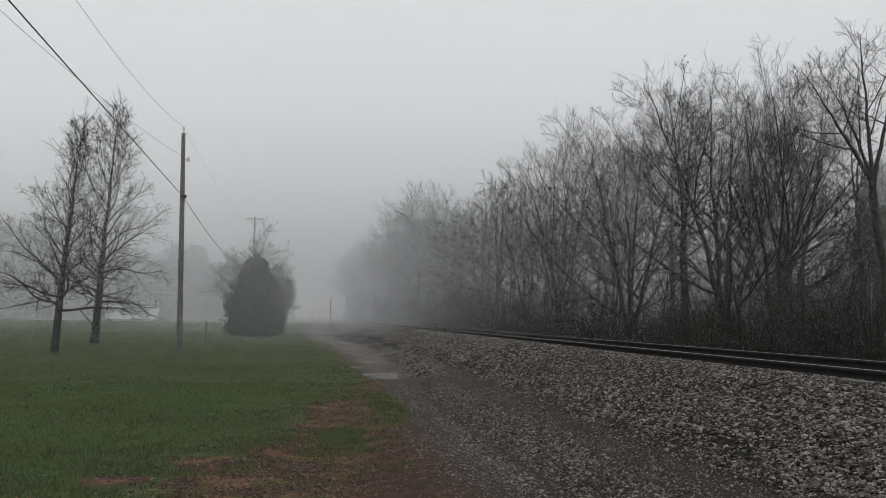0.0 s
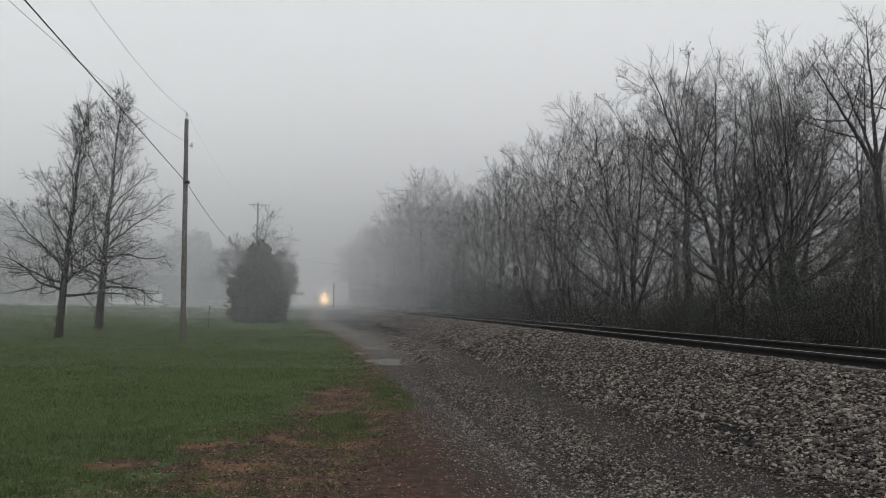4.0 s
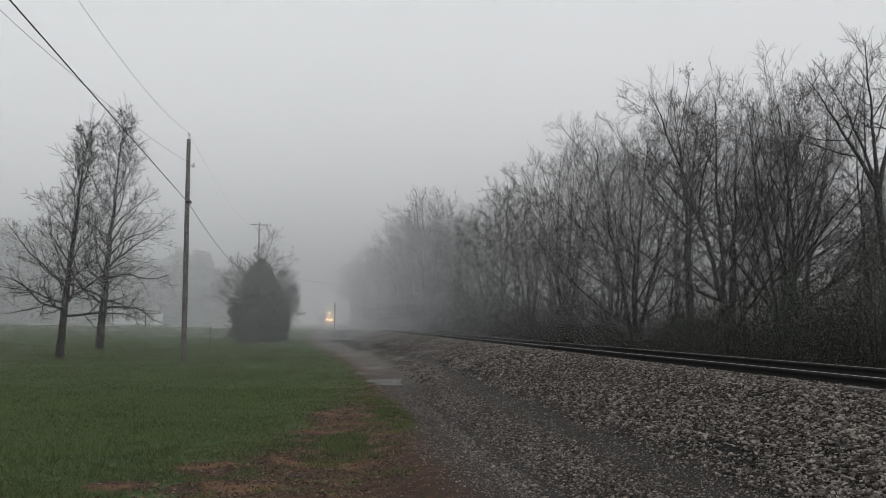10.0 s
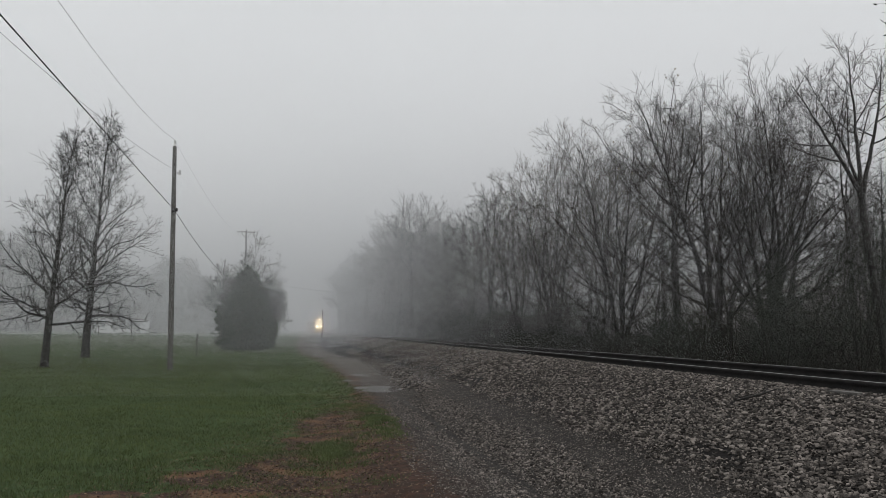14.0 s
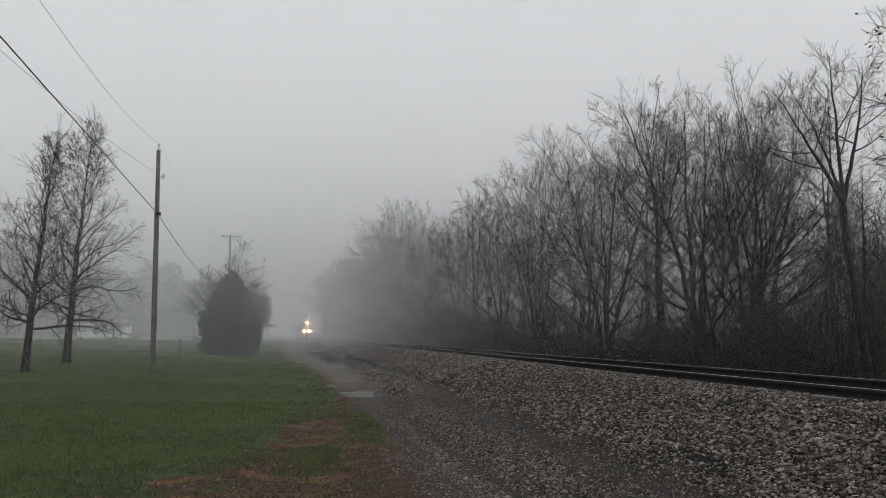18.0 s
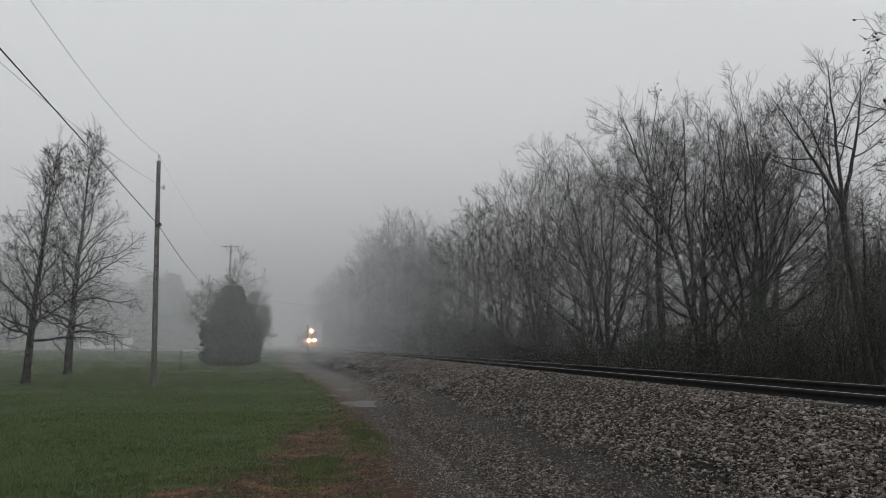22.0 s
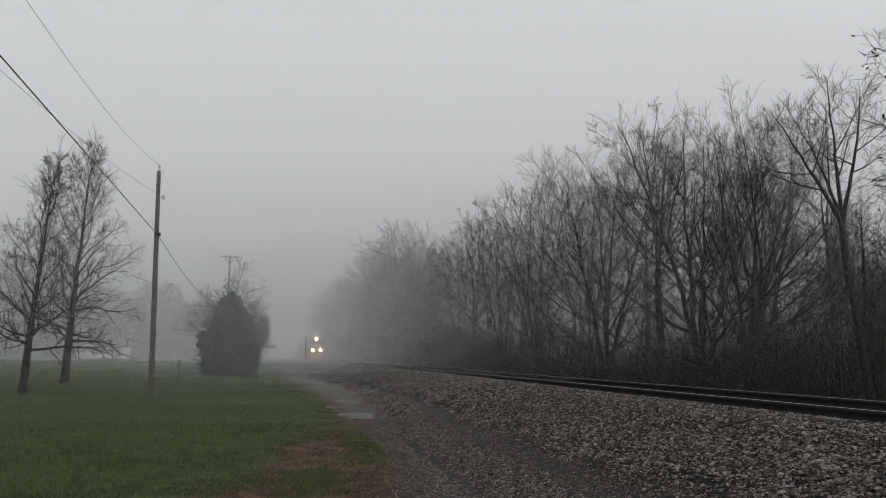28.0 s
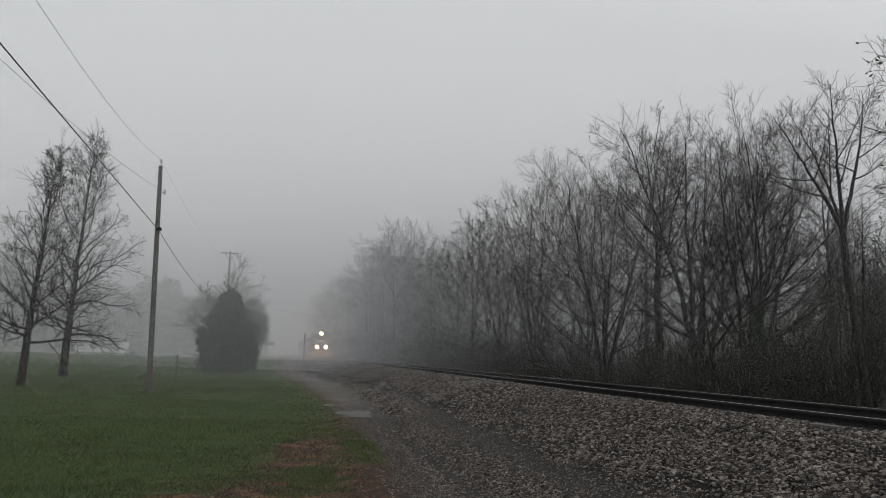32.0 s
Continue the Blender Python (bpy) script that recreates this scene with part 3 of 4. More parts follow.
# first row: seed, place, label, trunk, leaders, girth, limbs, twig bark, share of budding tips
for seed, x, y, label, trunk, stems, girth, limbs, bark, buds in (
    (21, 16.6, 22.0, "leafless tree leaning over towards the track", (-0.75, 0, 5.4), [(-3.1, -0.3, 8.7), (-2.0, 0.6, 9.2), (-1.0, 0, 10.0), (0.4, 0.4, 9.8)], 0.105, 7, TWIG, 0),
    (22, 16.0, 27.5, L_STEEP, (0, 0, 0.6), [(-1.1, 0.3, 9.6), (-0.3, -0.3, 10.0), (0.8, 0.4, 9.8), (2.0, 0, 8.7)], 0.15, 9, TWIG, 0),
    (24, 14.9, 29.5, "dark leafless tree forking low into heavy limbs", (0.1, 0, 0.5), [(-2.9, 0.2, 10.6), (-0.5, -0.4, 10.2), (0.8, 0.5, 10.1), (3.3, 0.3, 9.2)], 0.19, 10, TWIG, 0.12),
    (25, 15.3, 33.5, "tall leafless tree with a straight upright trunk", (-0.05, 0, 4.5), [(-0.6, 0, 11.3), (0.7, 0.5, 10.7)], 0.15, 13, TWIG, 0),
    (26, 14.0, 36.5, L_MANY, (0, 0, 0.5), [(-1.9, 0.2, 10.4), (-0.4, -0.3, 10.0), (0.9, 0.4, 10.6), (2.5, 0, 10.7)], 0.15, 10, TWIG, 0.15),
    (27, 12.6, 42.5, L_RED, (0, 0, 0.4), [(-2.1, 0, 9.5), (-1.2, 0.5, 10.1), (-0.4, -0.4, 10.6), (0.6, 0.3, 11.1), (1.8, 0, 11.0)], 0.14, 9, TWIG_RED, 0.4),
    (30, 15.2, 42.0, L_RED, (0, 0, 0.6), [(-0.8, 0.3, 10.9), (0.5, 0, 11.3), (1.6, -0.3, 10.7)], 0.13, 10, TWIG_RED, 0.3),
    (28, 12.5, 49.0, L_MANY, (-0.1, 0, 1.2), [(-1.8, 0, 8.8), (-0.5, 0.4, 9.7), (0.6, 0, 9.5)], 0.12, 9, TWIG, 0),
    (23, 18.6, 31.0, L_STEEP, (0, 0, 1.5), [(-0.9, 0, 10.4), (0.4, 0.4, 10.7), (1.6, 0, 10.0)], 0.15, 11, TWIG, 0),
):
    put(tree("woodland_tree", seed, label, trunk, stems, WOODS, 1.12 * girth, limbs, 0.56 if seed != 21 else 0.46, (30, 72), 0.06, 0.0062 if y < 30 else 0.0072 if y < 40 else 0.0084,
             (5, 5, 2) if y > 40 else (6, 6, 2) if y > 34 else (6, 6, 3) if y > 24 else (5, 4, 2), 0.10 if y > 24 else 0.3, buds=buds, bud_mat=BUD, twig_mat=bark), x, y)
put(tree("woodland_tree", 29, "leafless tree with a few hanging leaves at its tips", (-0.3, 0, 3.0), [(-1.5, -0.2, 8.2), (-0.8, 0.3, 7.0), (0.4, 0.2, 8.6)], WOODS, 0.08, 12, 0.30, (45, 85), -0.02, 0.005,
         (5, 4, 0), 0.25, buds=0.2, fleck=0.045, bud_mat=TWIG_DARK, twig_mat=TWIG_DARK), 13.05, 14.5)

DEEP = "trees deeper in the wood"
back = [tree("background_tree", 31 + i, "leafless tree deeper in the wood", (0, 0, 2.0 + 0.5 * i), [(-1.2 + 0.5 * i, 0.3, 12.0), (0.9, -0.4, 11.3), (-0.2, 0.9, 10.6)][: 1 + (i + 1) % 3], DEEP, 0.15, 12,
             0.56, (38, 74), 0.02, 0.013, (5, 4, 0), 0.15, whole=True) for i in range(4)]
far_back = [tree("background_tree", 51 + i, "leafless tree deeper in the wood", (0, 0, 3.0), [(-1.0, 0.3, 11.6), (1.0, -0.4, 11.0)][: 2 - i], DEEP, 0.17, 12, 0.52, (38, 74), 0.02, 0.02, (5, 4, 0), 0.15,
                 whole=True) for i in range(2)]
rng = np.random.default_rng(5)
spots = [(24, 44), (30, 30), (22, 50), (28, 40), (19, 54)]
for y in list(np.arange(54, 112, 4.6)) + list(np.arange(114, 240, 11)):
    for x in (12.0, 16.5, 23.0)[: 3 if y < 80 else 2]:
        x -= 2.6 * float(smooth(60, 110, y)) + 6.45 - float(track_x(y))
        spots.append((x + rng.normal(0, 0.8), y + rng.normal(0, 1.2)))
for i, (x, y) in enumerate(spots):
    k, size = far_back[i % 2] if y > 82 else back[i % 4], 0.78 + 0.24 * rng.random()
    if y > 54:
        size *= float(np.interp(y, [54, 66, 78, 110, 150, 220], [0.78, 0.95, 1.2, 1.32, 1.38, 1.45]))
    if k.location.length == 0:
        put(k, x, y, rng.random() * 360, size)
    else:
        again(k, x, y, rng.random() * 360, size, "", rng.normal(0, 4, 2))

for x, y in ((19.6, 25), (21.5, 26.5), (20.4, 27.4), (22.2, 30.5), (23.4, 31.6), (24.5, 33), (24, 39), (29, 40), (27, 30), (31, 35), (22.5, 42)):
    again(back[rng.integers(4)], x, y, rng.random() * 360, 0.48 + 0.2 * rng.random(), "small leafless tree in the shade of the wood", rng.normal(0, 8, 2))


def thicket():
    """Low tangle of stems and dead leaves under the trees, and green bushes among it."""
    rng = np.random.default_rng(6)
    lines = []
    n = 2500
    y = 20 * (150 / 20) ** rng.random(n)
    near = 10.2 - 0.9 * smooth(45, 100, y)
    x = near + 9 * rng.random(n) ** 1.5 - (6.45 - track_x(y))
    z = ground_z(x, y)
    for i in range(n):
        h = (1.3 + 3.0 * rng.random() ** 1.5) * (0.8 + 0.35 * min(1, (y[i] - 20) / 50))
        p = np.array([x[i], y[i], z[i] - 0.1])
        d = unit(np.array([rng.normal(0, 0.7), rng.normal(0, 0.7), 1.0]))
        pts, r = [p], 0.006 + 0.008 * rng.random() + 0.00012 * y[i]
        for k in range(4):
            d = unit(d + rng.normal(0, 0.22, 3))
            p = p + d * h / 4
            pts.append(p)
            if k:
                e = unit(d + rng.normal(0, 0.8, 3))
                lines.append(([p, p + e * h * 0.2, p + unit(e + rng.normal(0, 0.4, 3)) * h * 0.36], [r * 0.6, r * 0.5, r * 0.3]))
        lines.append((pts, [r * (1 - 0.15 * k) for k in range(5)]))
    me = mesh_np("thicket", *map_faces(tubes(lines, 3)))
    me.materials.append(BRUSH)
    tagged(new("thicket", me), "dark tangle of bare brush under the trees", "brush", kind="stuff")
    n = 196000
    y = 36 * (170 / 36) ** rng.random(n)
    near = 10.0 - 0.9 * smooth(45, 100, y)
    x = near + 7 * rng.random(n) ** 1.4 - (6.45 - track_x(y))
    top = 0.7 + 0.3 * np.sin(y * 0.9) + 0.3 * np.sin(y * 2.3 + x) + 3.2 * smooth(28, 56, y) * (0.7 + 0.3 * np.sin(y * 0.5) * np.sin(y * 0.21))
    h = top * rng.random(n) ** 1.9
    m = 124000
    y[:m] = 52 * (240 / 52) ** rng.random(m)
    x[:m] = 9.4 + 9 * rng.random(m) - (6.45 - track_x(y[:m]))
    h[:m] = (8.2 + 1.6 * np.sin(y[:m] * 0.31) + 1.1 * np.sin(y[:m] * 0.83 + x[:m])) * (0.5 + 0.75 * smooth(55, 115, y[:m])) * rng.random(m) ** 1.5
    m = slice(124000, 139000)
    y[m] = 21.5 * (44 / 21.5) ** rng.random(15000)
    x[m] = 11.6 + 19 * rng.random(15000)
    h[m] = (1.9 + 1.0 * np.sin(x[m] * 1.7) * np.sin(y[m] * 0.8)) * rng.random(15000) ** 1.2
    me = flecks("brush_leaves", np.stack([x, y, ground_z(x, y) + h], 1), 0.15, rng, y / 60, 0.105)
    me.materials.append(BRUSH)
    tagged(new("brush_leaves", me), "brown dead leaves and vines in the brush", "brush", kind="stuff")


def bush(x, y, w, h, seed):
    rng = np.random.default_rng(seed)
    ob = thing("evergreen_bush", pose(x, y, float(ground_z(x, y))), "dark green leafy bush under the bare trees", "bush", "green bushes")
    lines = []
    for _ in range(26):
        d = np.array([rng.normal(0, 0.45) * w, rng.normal(0, 0.45) * w, h * (0.5 + 0.5 * rng.random())])
        m = d * 0.5 + rng.normal(0, 0.12, 3)
        lines.append(([np.array([0, 0, -0.1]), m, d], [0.02, 0.014, 0.006]))
    part("stem", mesh_np("stem", *map_faces(tubes(lines, 4))), BARK, ob)
    tips = np.array([q for pts, *_ in lines for q in pts[1:]])
    at = tips[rng.integers(0, len(tips), 7000)] + rng.normal(0, 1, (7000, 3)) * [0.20 * w, 0.20 * w, 0.16 * h]
    at[:, 2] = np.abs(at[:, 2])
    tagged(part("leaf", flecks("leaf", at, 0.028, rng), LEAF, ob, "small dark green leaves"), kind="stuff")


for x, y in ((14.2, 26.5), (16.4, 25), (13.8, 33), (13.4, 38), (13.0, 45), (14.6, 47.5), (19.5, 32.5), (12.8, 52), (16.4, 43)):
    again(back[rng.integers(4)], x, y, rng.random() * 360, 0.32 + 0.14 * rng.random(), "thin leafless sapling among the trackside trees", rng.normal(0, 9, 2))

thicket()
for i, (x, y, w, h) in enumerate(((13.4, 22.3, 1.55, 3.3), (13.6, 23.7, 1.3, 2.7), (15.7, 22.1, 1.7, 4.0), (12.2, 26.0, 1.2, 2.2), (12.8, 29.5, 1.1, 2.0), (15.5, 24.0, 1.5, 4.0), (15.9, 27.0, 0.5, 3.9), (18.7, 24.6, 1.0, 5.2), (20.4, 26.0, 1.2, 4.6))):
    bush(x, y, w, h, 60 + i)


def cedar():
    rng = np.random.default_rng(3)
    ob = thing("cedar_tree", pose(-4.85, 66, float(ground_z(-4.85, 66))), "dense dark green conical cedar on the lawn edge", "tree")
    part("trunk", rod(bmesh.new(), (0, 0, -0.2), (0, 0, 6.0), 0.17, 0.03), BARK, ob)
    n, m = 42000, 900
    h = rng.random(m) ** 1.1
    prof = np.interp(h, [0, 0.06, 0.2, 0.4, 0.6, 0.75, 0.88, 0.96, 1.0], [0.90, 0.98, 1.02, 0.95, 0.77, 0.58, 0.36, 0.19, 0.06])
    a = rng.random(m) * 6.283
    r = 2.2 * prof * (1 + 0.09 * np.sin(3 * a + 9 * h) + 0.07 * np.sin(5 * a - 17 * h) + rng.normal(0, 0.07, m))
    tip = np.stack([r * np.cos(a), r * np.sin(a), 0.15 + 6.0 * h + 0.35 * rng.random(m)], 1)
    k, q = rng.integers(0, m, n), rng.random((n, 1)) ** 0.55
    at = tip[k] * [1, 1, 0] * (0.25 + 0.75 * q) + tip[k] * [0, 0, 1] - [0, 0, 0.5] * (1 - q) + rng.normal(0, 1, (n, 3)) * 0.13 * (1.25 - q)
    at[:, 2] = np.abs(at[:, 2])
    part("foliage", flecks("foliage", at, 0.10, rng, 1.0, 0.35), NEEDLE, ob)


cedar()
for k, (x, y, h, w) in enumerate(((-6.8, 70.0, 6.8, 1.9), (-4.7, 71.0, 9.0, 2.0), (-3.4, 69.5, 5.6, 1.8), (-3.0, 72.0, 4.4, 1.9))):
    put(tree("bare_tree", 41 + k, "small leafless tree with fine twigs beside the cedar", (0, 0, 0.6), [(0.12 * w * (k - 1), 0, h), (-0.3 * w, 0.3, 0.85 * h), (0.35 * w, -0.2, 0.8 * h)],
             "small trees by the cedar", 0.07, 11, 0.5, (35, 70), 0.03, 0.009, (6, 4, 2), 0.12, whole=True), x, y)


def distant_woods():
    """Far dark wood edge beyond the lawn, nearly lost in the fog."""
    rng = np.random.default_rng(14)
    n = 60000
    x = -150 + 142 * rng.random(n)
    y = 195 + 0.06 * (x + 70) + rng.normal(0, 5, n)
    top = 21 + 2.0 * np.sin(x * 0.16) + 1.6 * np.sin(x * 0.41 + 1) + 1.2 * np.sin(x * 1.1) - 9 * smooth(-80, -15, x)
    h = top * rng.random(n) ** 1.9
    me = flecks("distant_woods", np.stack([x, y, ground_z(x, y) + h], 1), 0.9, rng, 1.0, 0.2)
    me.materials.append(BRUSH)
    tagged(new("distant_woods", me), "far dark edge of a wood lost in fog", "woods", kind="stuff")


distant_woods()


# ---- poles and wires ----
def sag_wire(a, b, sag, r, n=16):
    a, b = np.array(a), np.array(b)
    pts = [a + (b - a) * i / n - np.array([0, 0, sag * 4 * (i / n) * (1 - i / n)]) for i in range(n + 1)]
    return mesh_np("overhead_cable", *map_faces(tubes([(pts, [r] * (n + 1))], 6)))


def utility_pole():
    x, y = -5.39, 34.45
    z = float(ground_z(x, y))
    ob = thing("utility_pole", pose(x, y, z), "weathered brown wooden utility pole on the lawn", "utility pole", "utility poles")
    line = [(-0.02 * a, 0, a) for a in (-0.4, 1, 3, 5, 6.5, 8, 8.94, 8.95)]
    part("pole", mesh_np("pole", *map_faces(tubes([(line, [0.112, 0.109, 0.104, 0.098, 0.092, 0.083, 0.078, 0.004])], 12))), POLE, ob)
    part("insulator", rod(rod(bmesh.new(), (-0.175, 0, 8.9), (-0.175, 0, 9.2), 0.02, n=8), (-0.175, 0, 9.08), (-0.175, 0, 9.2), 0.06, 0.04), PORCELAIN, ob)
    bm = rod(bmesh.new(), (-0.1, -0.02, 7.85), (0.08, -0.16, 7.85), 0.025)
    part("bracket", rod(bm, (0.08, -0.16, 7.76), (0.08, -0.16, 7.95), 0.05, 0.04), PORCELAIN, ob)
    part("clamp", boxed(-0.19, 0.06, -0.2, -0.1, 6.28, 6.42, bevel=0.02), RUST, ob)


def far_pole():
    x, y = -7.66, 100
    z = float(ground_z(x, y))
    ob = thing("utility_pole", pose(x, y, z), "tall wooden utility pole with a crossarm behind the cedar", "utility pole", "utility poles")
    part("pole", rod(bmesh.new(), (0, 0, -0.4), (0, 0, 12.6), 0.16, 0.10, 10), POLE, ob)
    part("crossarm", boxed(-1.05, 1.05, -0.2, -0.1, 12.24, 12.36, bevel=0.015), POLE, ob)
    for sx in (-1, 1):
        part("brace", rod(bmesh.new(), (sx * 0.6, -0.15, 12.2), (0.0, -0.15, 11.5), 0.03), RUST, ob)
    for sx in (-0.95, -0.5, 0.5, 0.95):
        part("insulator", rod(bmesh.new(), (sx, -0.15, 12.36), (sx, -0.15, 12.52), 0.05, 0.03), PORCELAIN, ob)


utility_pole()
far_pole()


def cables():
    for a, b, sag, r, what in (
        ((-5.5, 34.3, 6.38), (-4.6, -22, 7.4), 0.0, 0.014, "thick black service cable sagging from the pole"),
        ((-5.42, 34.3, 7.9), (-6.6, -22, 10.1), 1.8, 0.0045, "thin overhead wire between poles"),
        ((-5.56, 34.45, 9.2), (-1.8, -22, 8.0), 2.0, 0.004, "thin overhead wire at the pole top"),
        ((-5.5, 34.5, 6.38), (-7.6, 100, 7.6), 1.2, 0.013, "black service cable running on to the far pole"),
        ((-7.66, 100, 7.6), (14.0, 117, 7.2), 0.8, 0.013, "thin cable crossing the far road"),
        ((-5.56, 34.45, 9.15), (-7.66, 100, 12.5), 1.0, 0.003, "thin overhead wire running to the far pole"),
    ):
        me = shade(sag_wire(a, b, sag, r))
        me.materials.append(WIRE)
        tagged(new("overhead_cable", me), what, "cable", "overhead cables")


cables()


def fence_post():
    x, y = -6.65, 51.94
    ob = thing("fence_post", pose(x, y, float(ground_z(x, y))), "thin weathered post standing in the lawn", "post")
    part("stake", rod(bmesh.new(), (0, 0, -0.2), (0.02, 0, 1.28), 0.05, 0.045), POLE, ob)
    part("cap", rod(bmesh.new(), (0.02, 0, 1.24), (0.02, 0, 1.33), 0.055, 0.03), RUST, ob)


def crossing_post():
    ob = thing("crossing_post", pose(1.62, 113, float(ground_z(1.62, 113))), "thin dark post beside the road crossing", "post")
    part("mast", rod(bmesh.new(), (0, 0, -0.2), (0, 0, 3.45), 0.075, 0.07), RUST, ob)
    part("sign_blade", boxed(-0.09, 0.09, -0.02, 0.02, 2.7, 3.5, bevel=0.01), RUST, ob)


def marker_post():
    x, y = 8.55, 90.0
    ob = thing("marker_post", pose(x, y, float(ground_z(x, y))), "slim weathered marker post beside the far rail", "post")
    part("stake", boxed(-0.035, 0.035, -0.03, 0.03, -0.2, 1.95, bevel=0.01), POLE, ob)
    part("cap", boxed(-0.045, 0.045, -0.04, 0.04, 1.95, 2.02, bevel=0.01), RUST, ob)


fence_post()
crossing_post()
marker_post()


def house():
    ob = thing("house", pose(-34.9, 165, 0.88), "white low house with a screened porch beyond the lawn", "house")
    ob.scale = (1.06, 1.2, 1.2)
    part("wall", boxed(-4.4, -1.9, 0.9, 7, -0.3, 2.1), WHITE, ob)
    part("wall", boxed(-1.9, 3.3, 1.9, 7, -0.3, 2.1), WHITE, ob)
    part("roof", prism(bmesh.new(), [(-0.4, 1.98), (-0.4, 2.12), (3.6, 3.0), (8, 2.12), (8, 1.98)], -4.7, 3.6), ROOF, ob)
    part("fascia", boxed(-4.7, 3.6, -0.46, -0.4, 1.9, 2.14), WHITE, ob, "white eave board")
    part("porch_floor", boxed(-1.9, 3.4, -0.2, 1.9, -0.3, 0.25), WHITE, ob)
    for x in (-1.8, 0.75, 3.3):
        part("porch_post", boxed(x - 0.13, x + 0.13, -0.16, 0.06, 0.25, 1.95), WHITE, ob)
    for x0, x1 in ((-1.66, 0.61), (0.89, 3.16)):
        screen = part("porch_screen", boxed(x0, x1, -0.06, -0.03, 0.6, 1.9), DULL, ob, "dim grey insect screen")
        part("mullion", boxed((x0 + x1) / 2 - 0.04, (x0 + x1) / 2 + 0.04, -0.1, -0.06, 0.6, 1.9), WHITE, screen)
        part("porch_rail", boxed(x0, x1, -0.12, 0.02, 0.25, 0.6), WHITE, ob)
    w = part("window", boxed(-3.9, -2.9, 0.84, 0.9, 0.7, 1.6), WHITE, ob)
    part("pane", boxed(-3.8, -3.0, 0.81, 0.84, 0.78, 1.52), PANE, w)


house()


def signal_box():
    x, y = 10.6, 45
    z = float(ground_z(x, y))
    ob = thing("trackside_signal", pose(x, y, z), "small dark trackside signal box on a post", "signal")
    part("mast", rod(bmesh.new(), (0, 0, -0.2), (0, 0, 3.7), 0.03), POLE, ob)
    part("signal_head", boxed(-0.11, 0.11, -0.1, 0.1, 3.3, 3.8, bevel=0.03), RUST, ob)
    part("lens", rod(bmesh.new(), (-0.02, -0.13, 3.45), (-0.02, -0.09, 3.45), 0.07), DULL, ob, "dull pale lens")


signal_box()


def puddle(x, y, z, w, d, seed):
    rng = np.random.default_rng(seed)
    bm = bmesh.new()
    n = 72
    vs = []
    for k in range(n):
        a = 6.283 * k / n
        r = 1 + 0.08 * math.sin(2 * a + seed) + 0.10 * math.sin(3 * a + 2 * seed) + 0.10 * math.sin(5 * a + seed) + 0.07 * math.sin(8 * a + 1) + 0.03 * math.sin(23 * a) + 0.02 * rng.random()
        px, py = w * r * math.cos(a), d * r * math.sin(a)
        vs.append(bm.verts.new((px, py, 0)))
    mid = bm.verts.new((0, 0, 0))
    for k in range(n):
        bm.faces.new((mid, vs[k], vs[(k + 1) % n]))
    me = mesh_of("puddle", bm)
    me.materials.append(WATER)
    ob = tagged(new("puddle", me), "shallow grey puddle in the gravel lane", "puddle", "puddles")
    ob.matrix_basis = pose(x, y, z + 0.012)


for i, (x, y, w, d) in enumerate(((1.85, 22.3, 0.62, 1.2), (1.7, 30.2, 0.35, 0.7), (1.2, 26.3, 0.16, 0.5))):
    puddle(x, y, float(ground_z(x, y)), w, d, i)


# ---- track ----
def rail_mesh(side):
    prof = [(-0.075, -0.185), (0.075, -0.185), (0.075, -0.172), (0.012, -0.15), (0.010, -0.05), (0.037, -0.035), (0.037, -0.006), (0.028, 0.0),
            (-0.028, 0.0), (-0.037, -0.006), (-0.037, -0.035), (-0.010, -0.05), (-0.012, -0.15), (-0.075, -0.172)]
    ys = steps((-30, 100, 5), (100, 640, 10))
    cx = track_x(ys) + side * 0.7545
    k = len(prof)
    v = np.array([(x + px, y, RAIL_TOP + pz) for x, y in zip(cx, ys) for px, pz in prof])
    i = np.arange(len(v)).reshape(len(ys), k)
    j = np.roll(i, -1, axis=1)
    f = np.stack([i[:-1], j[:-1], j[1:], i[1:]], -1)
    me = mesh_np("rail", v, [f.reshape(-1, 4)])
    me.materials.append(RUST)
    me.materials.append(STEEL)
    m = np.zeros((len(ys) - 1, k), np.int32)
    m[:, 7] = 1
    me.polygons.foreach_set("material_index", m.ravel())
    return me


track = thing("railway_track", pose(0, 0, 0), "single railway track with worn steel rails on dark ties", "railway track", kind="structure")
for side in (-1, 1):
    part("rail", rail_mesh(side), None, track, "dark rusty rail with a polished head")


def fallen_stick():
    line = [(4.50, 8.42, 0.02), (4.58, 8.36, 0.03), (4.70, 8.24, 0.045), (4.84, 8.19, 0.06)]
    fork = [(4.70, 8.24, 0.045), (4.76, 8.30, 0.06), (4.84, 8.33, 0.05)]
    me = shade(mesh_np("fallen_stick", *map_faces(tubes([(line, [0.009, 0.013, 0.012, 0.008]), (fork, [0.008, 0.006, 0.004])], 6))))
    for v in me.vertices:
        v.co.z += float(ground_z(v.co.x, v.co.y)) + 0.02
    me.materials.append(BARK)
    tagged(new("fallen_stick", me), "dark broken stick lying on the crushed stone", "stick")


def loose_board():
    x, y = 5.25, 7.65
    ob = tagged(new("loose_board", mesh_of("loose_board", boxed(-0.035, 0.035, -0.19, 0.19, 0, 0.025, bevel=0.005))), "pale weathered board lying beside the rail", "board")
    ob.data.materials.append(POLE)
    ob.matrix_basis = pose(x, y, float(ground_z(x, y)) + 0.012, 0, -4, 8)


fallen_stick()
loose_board()


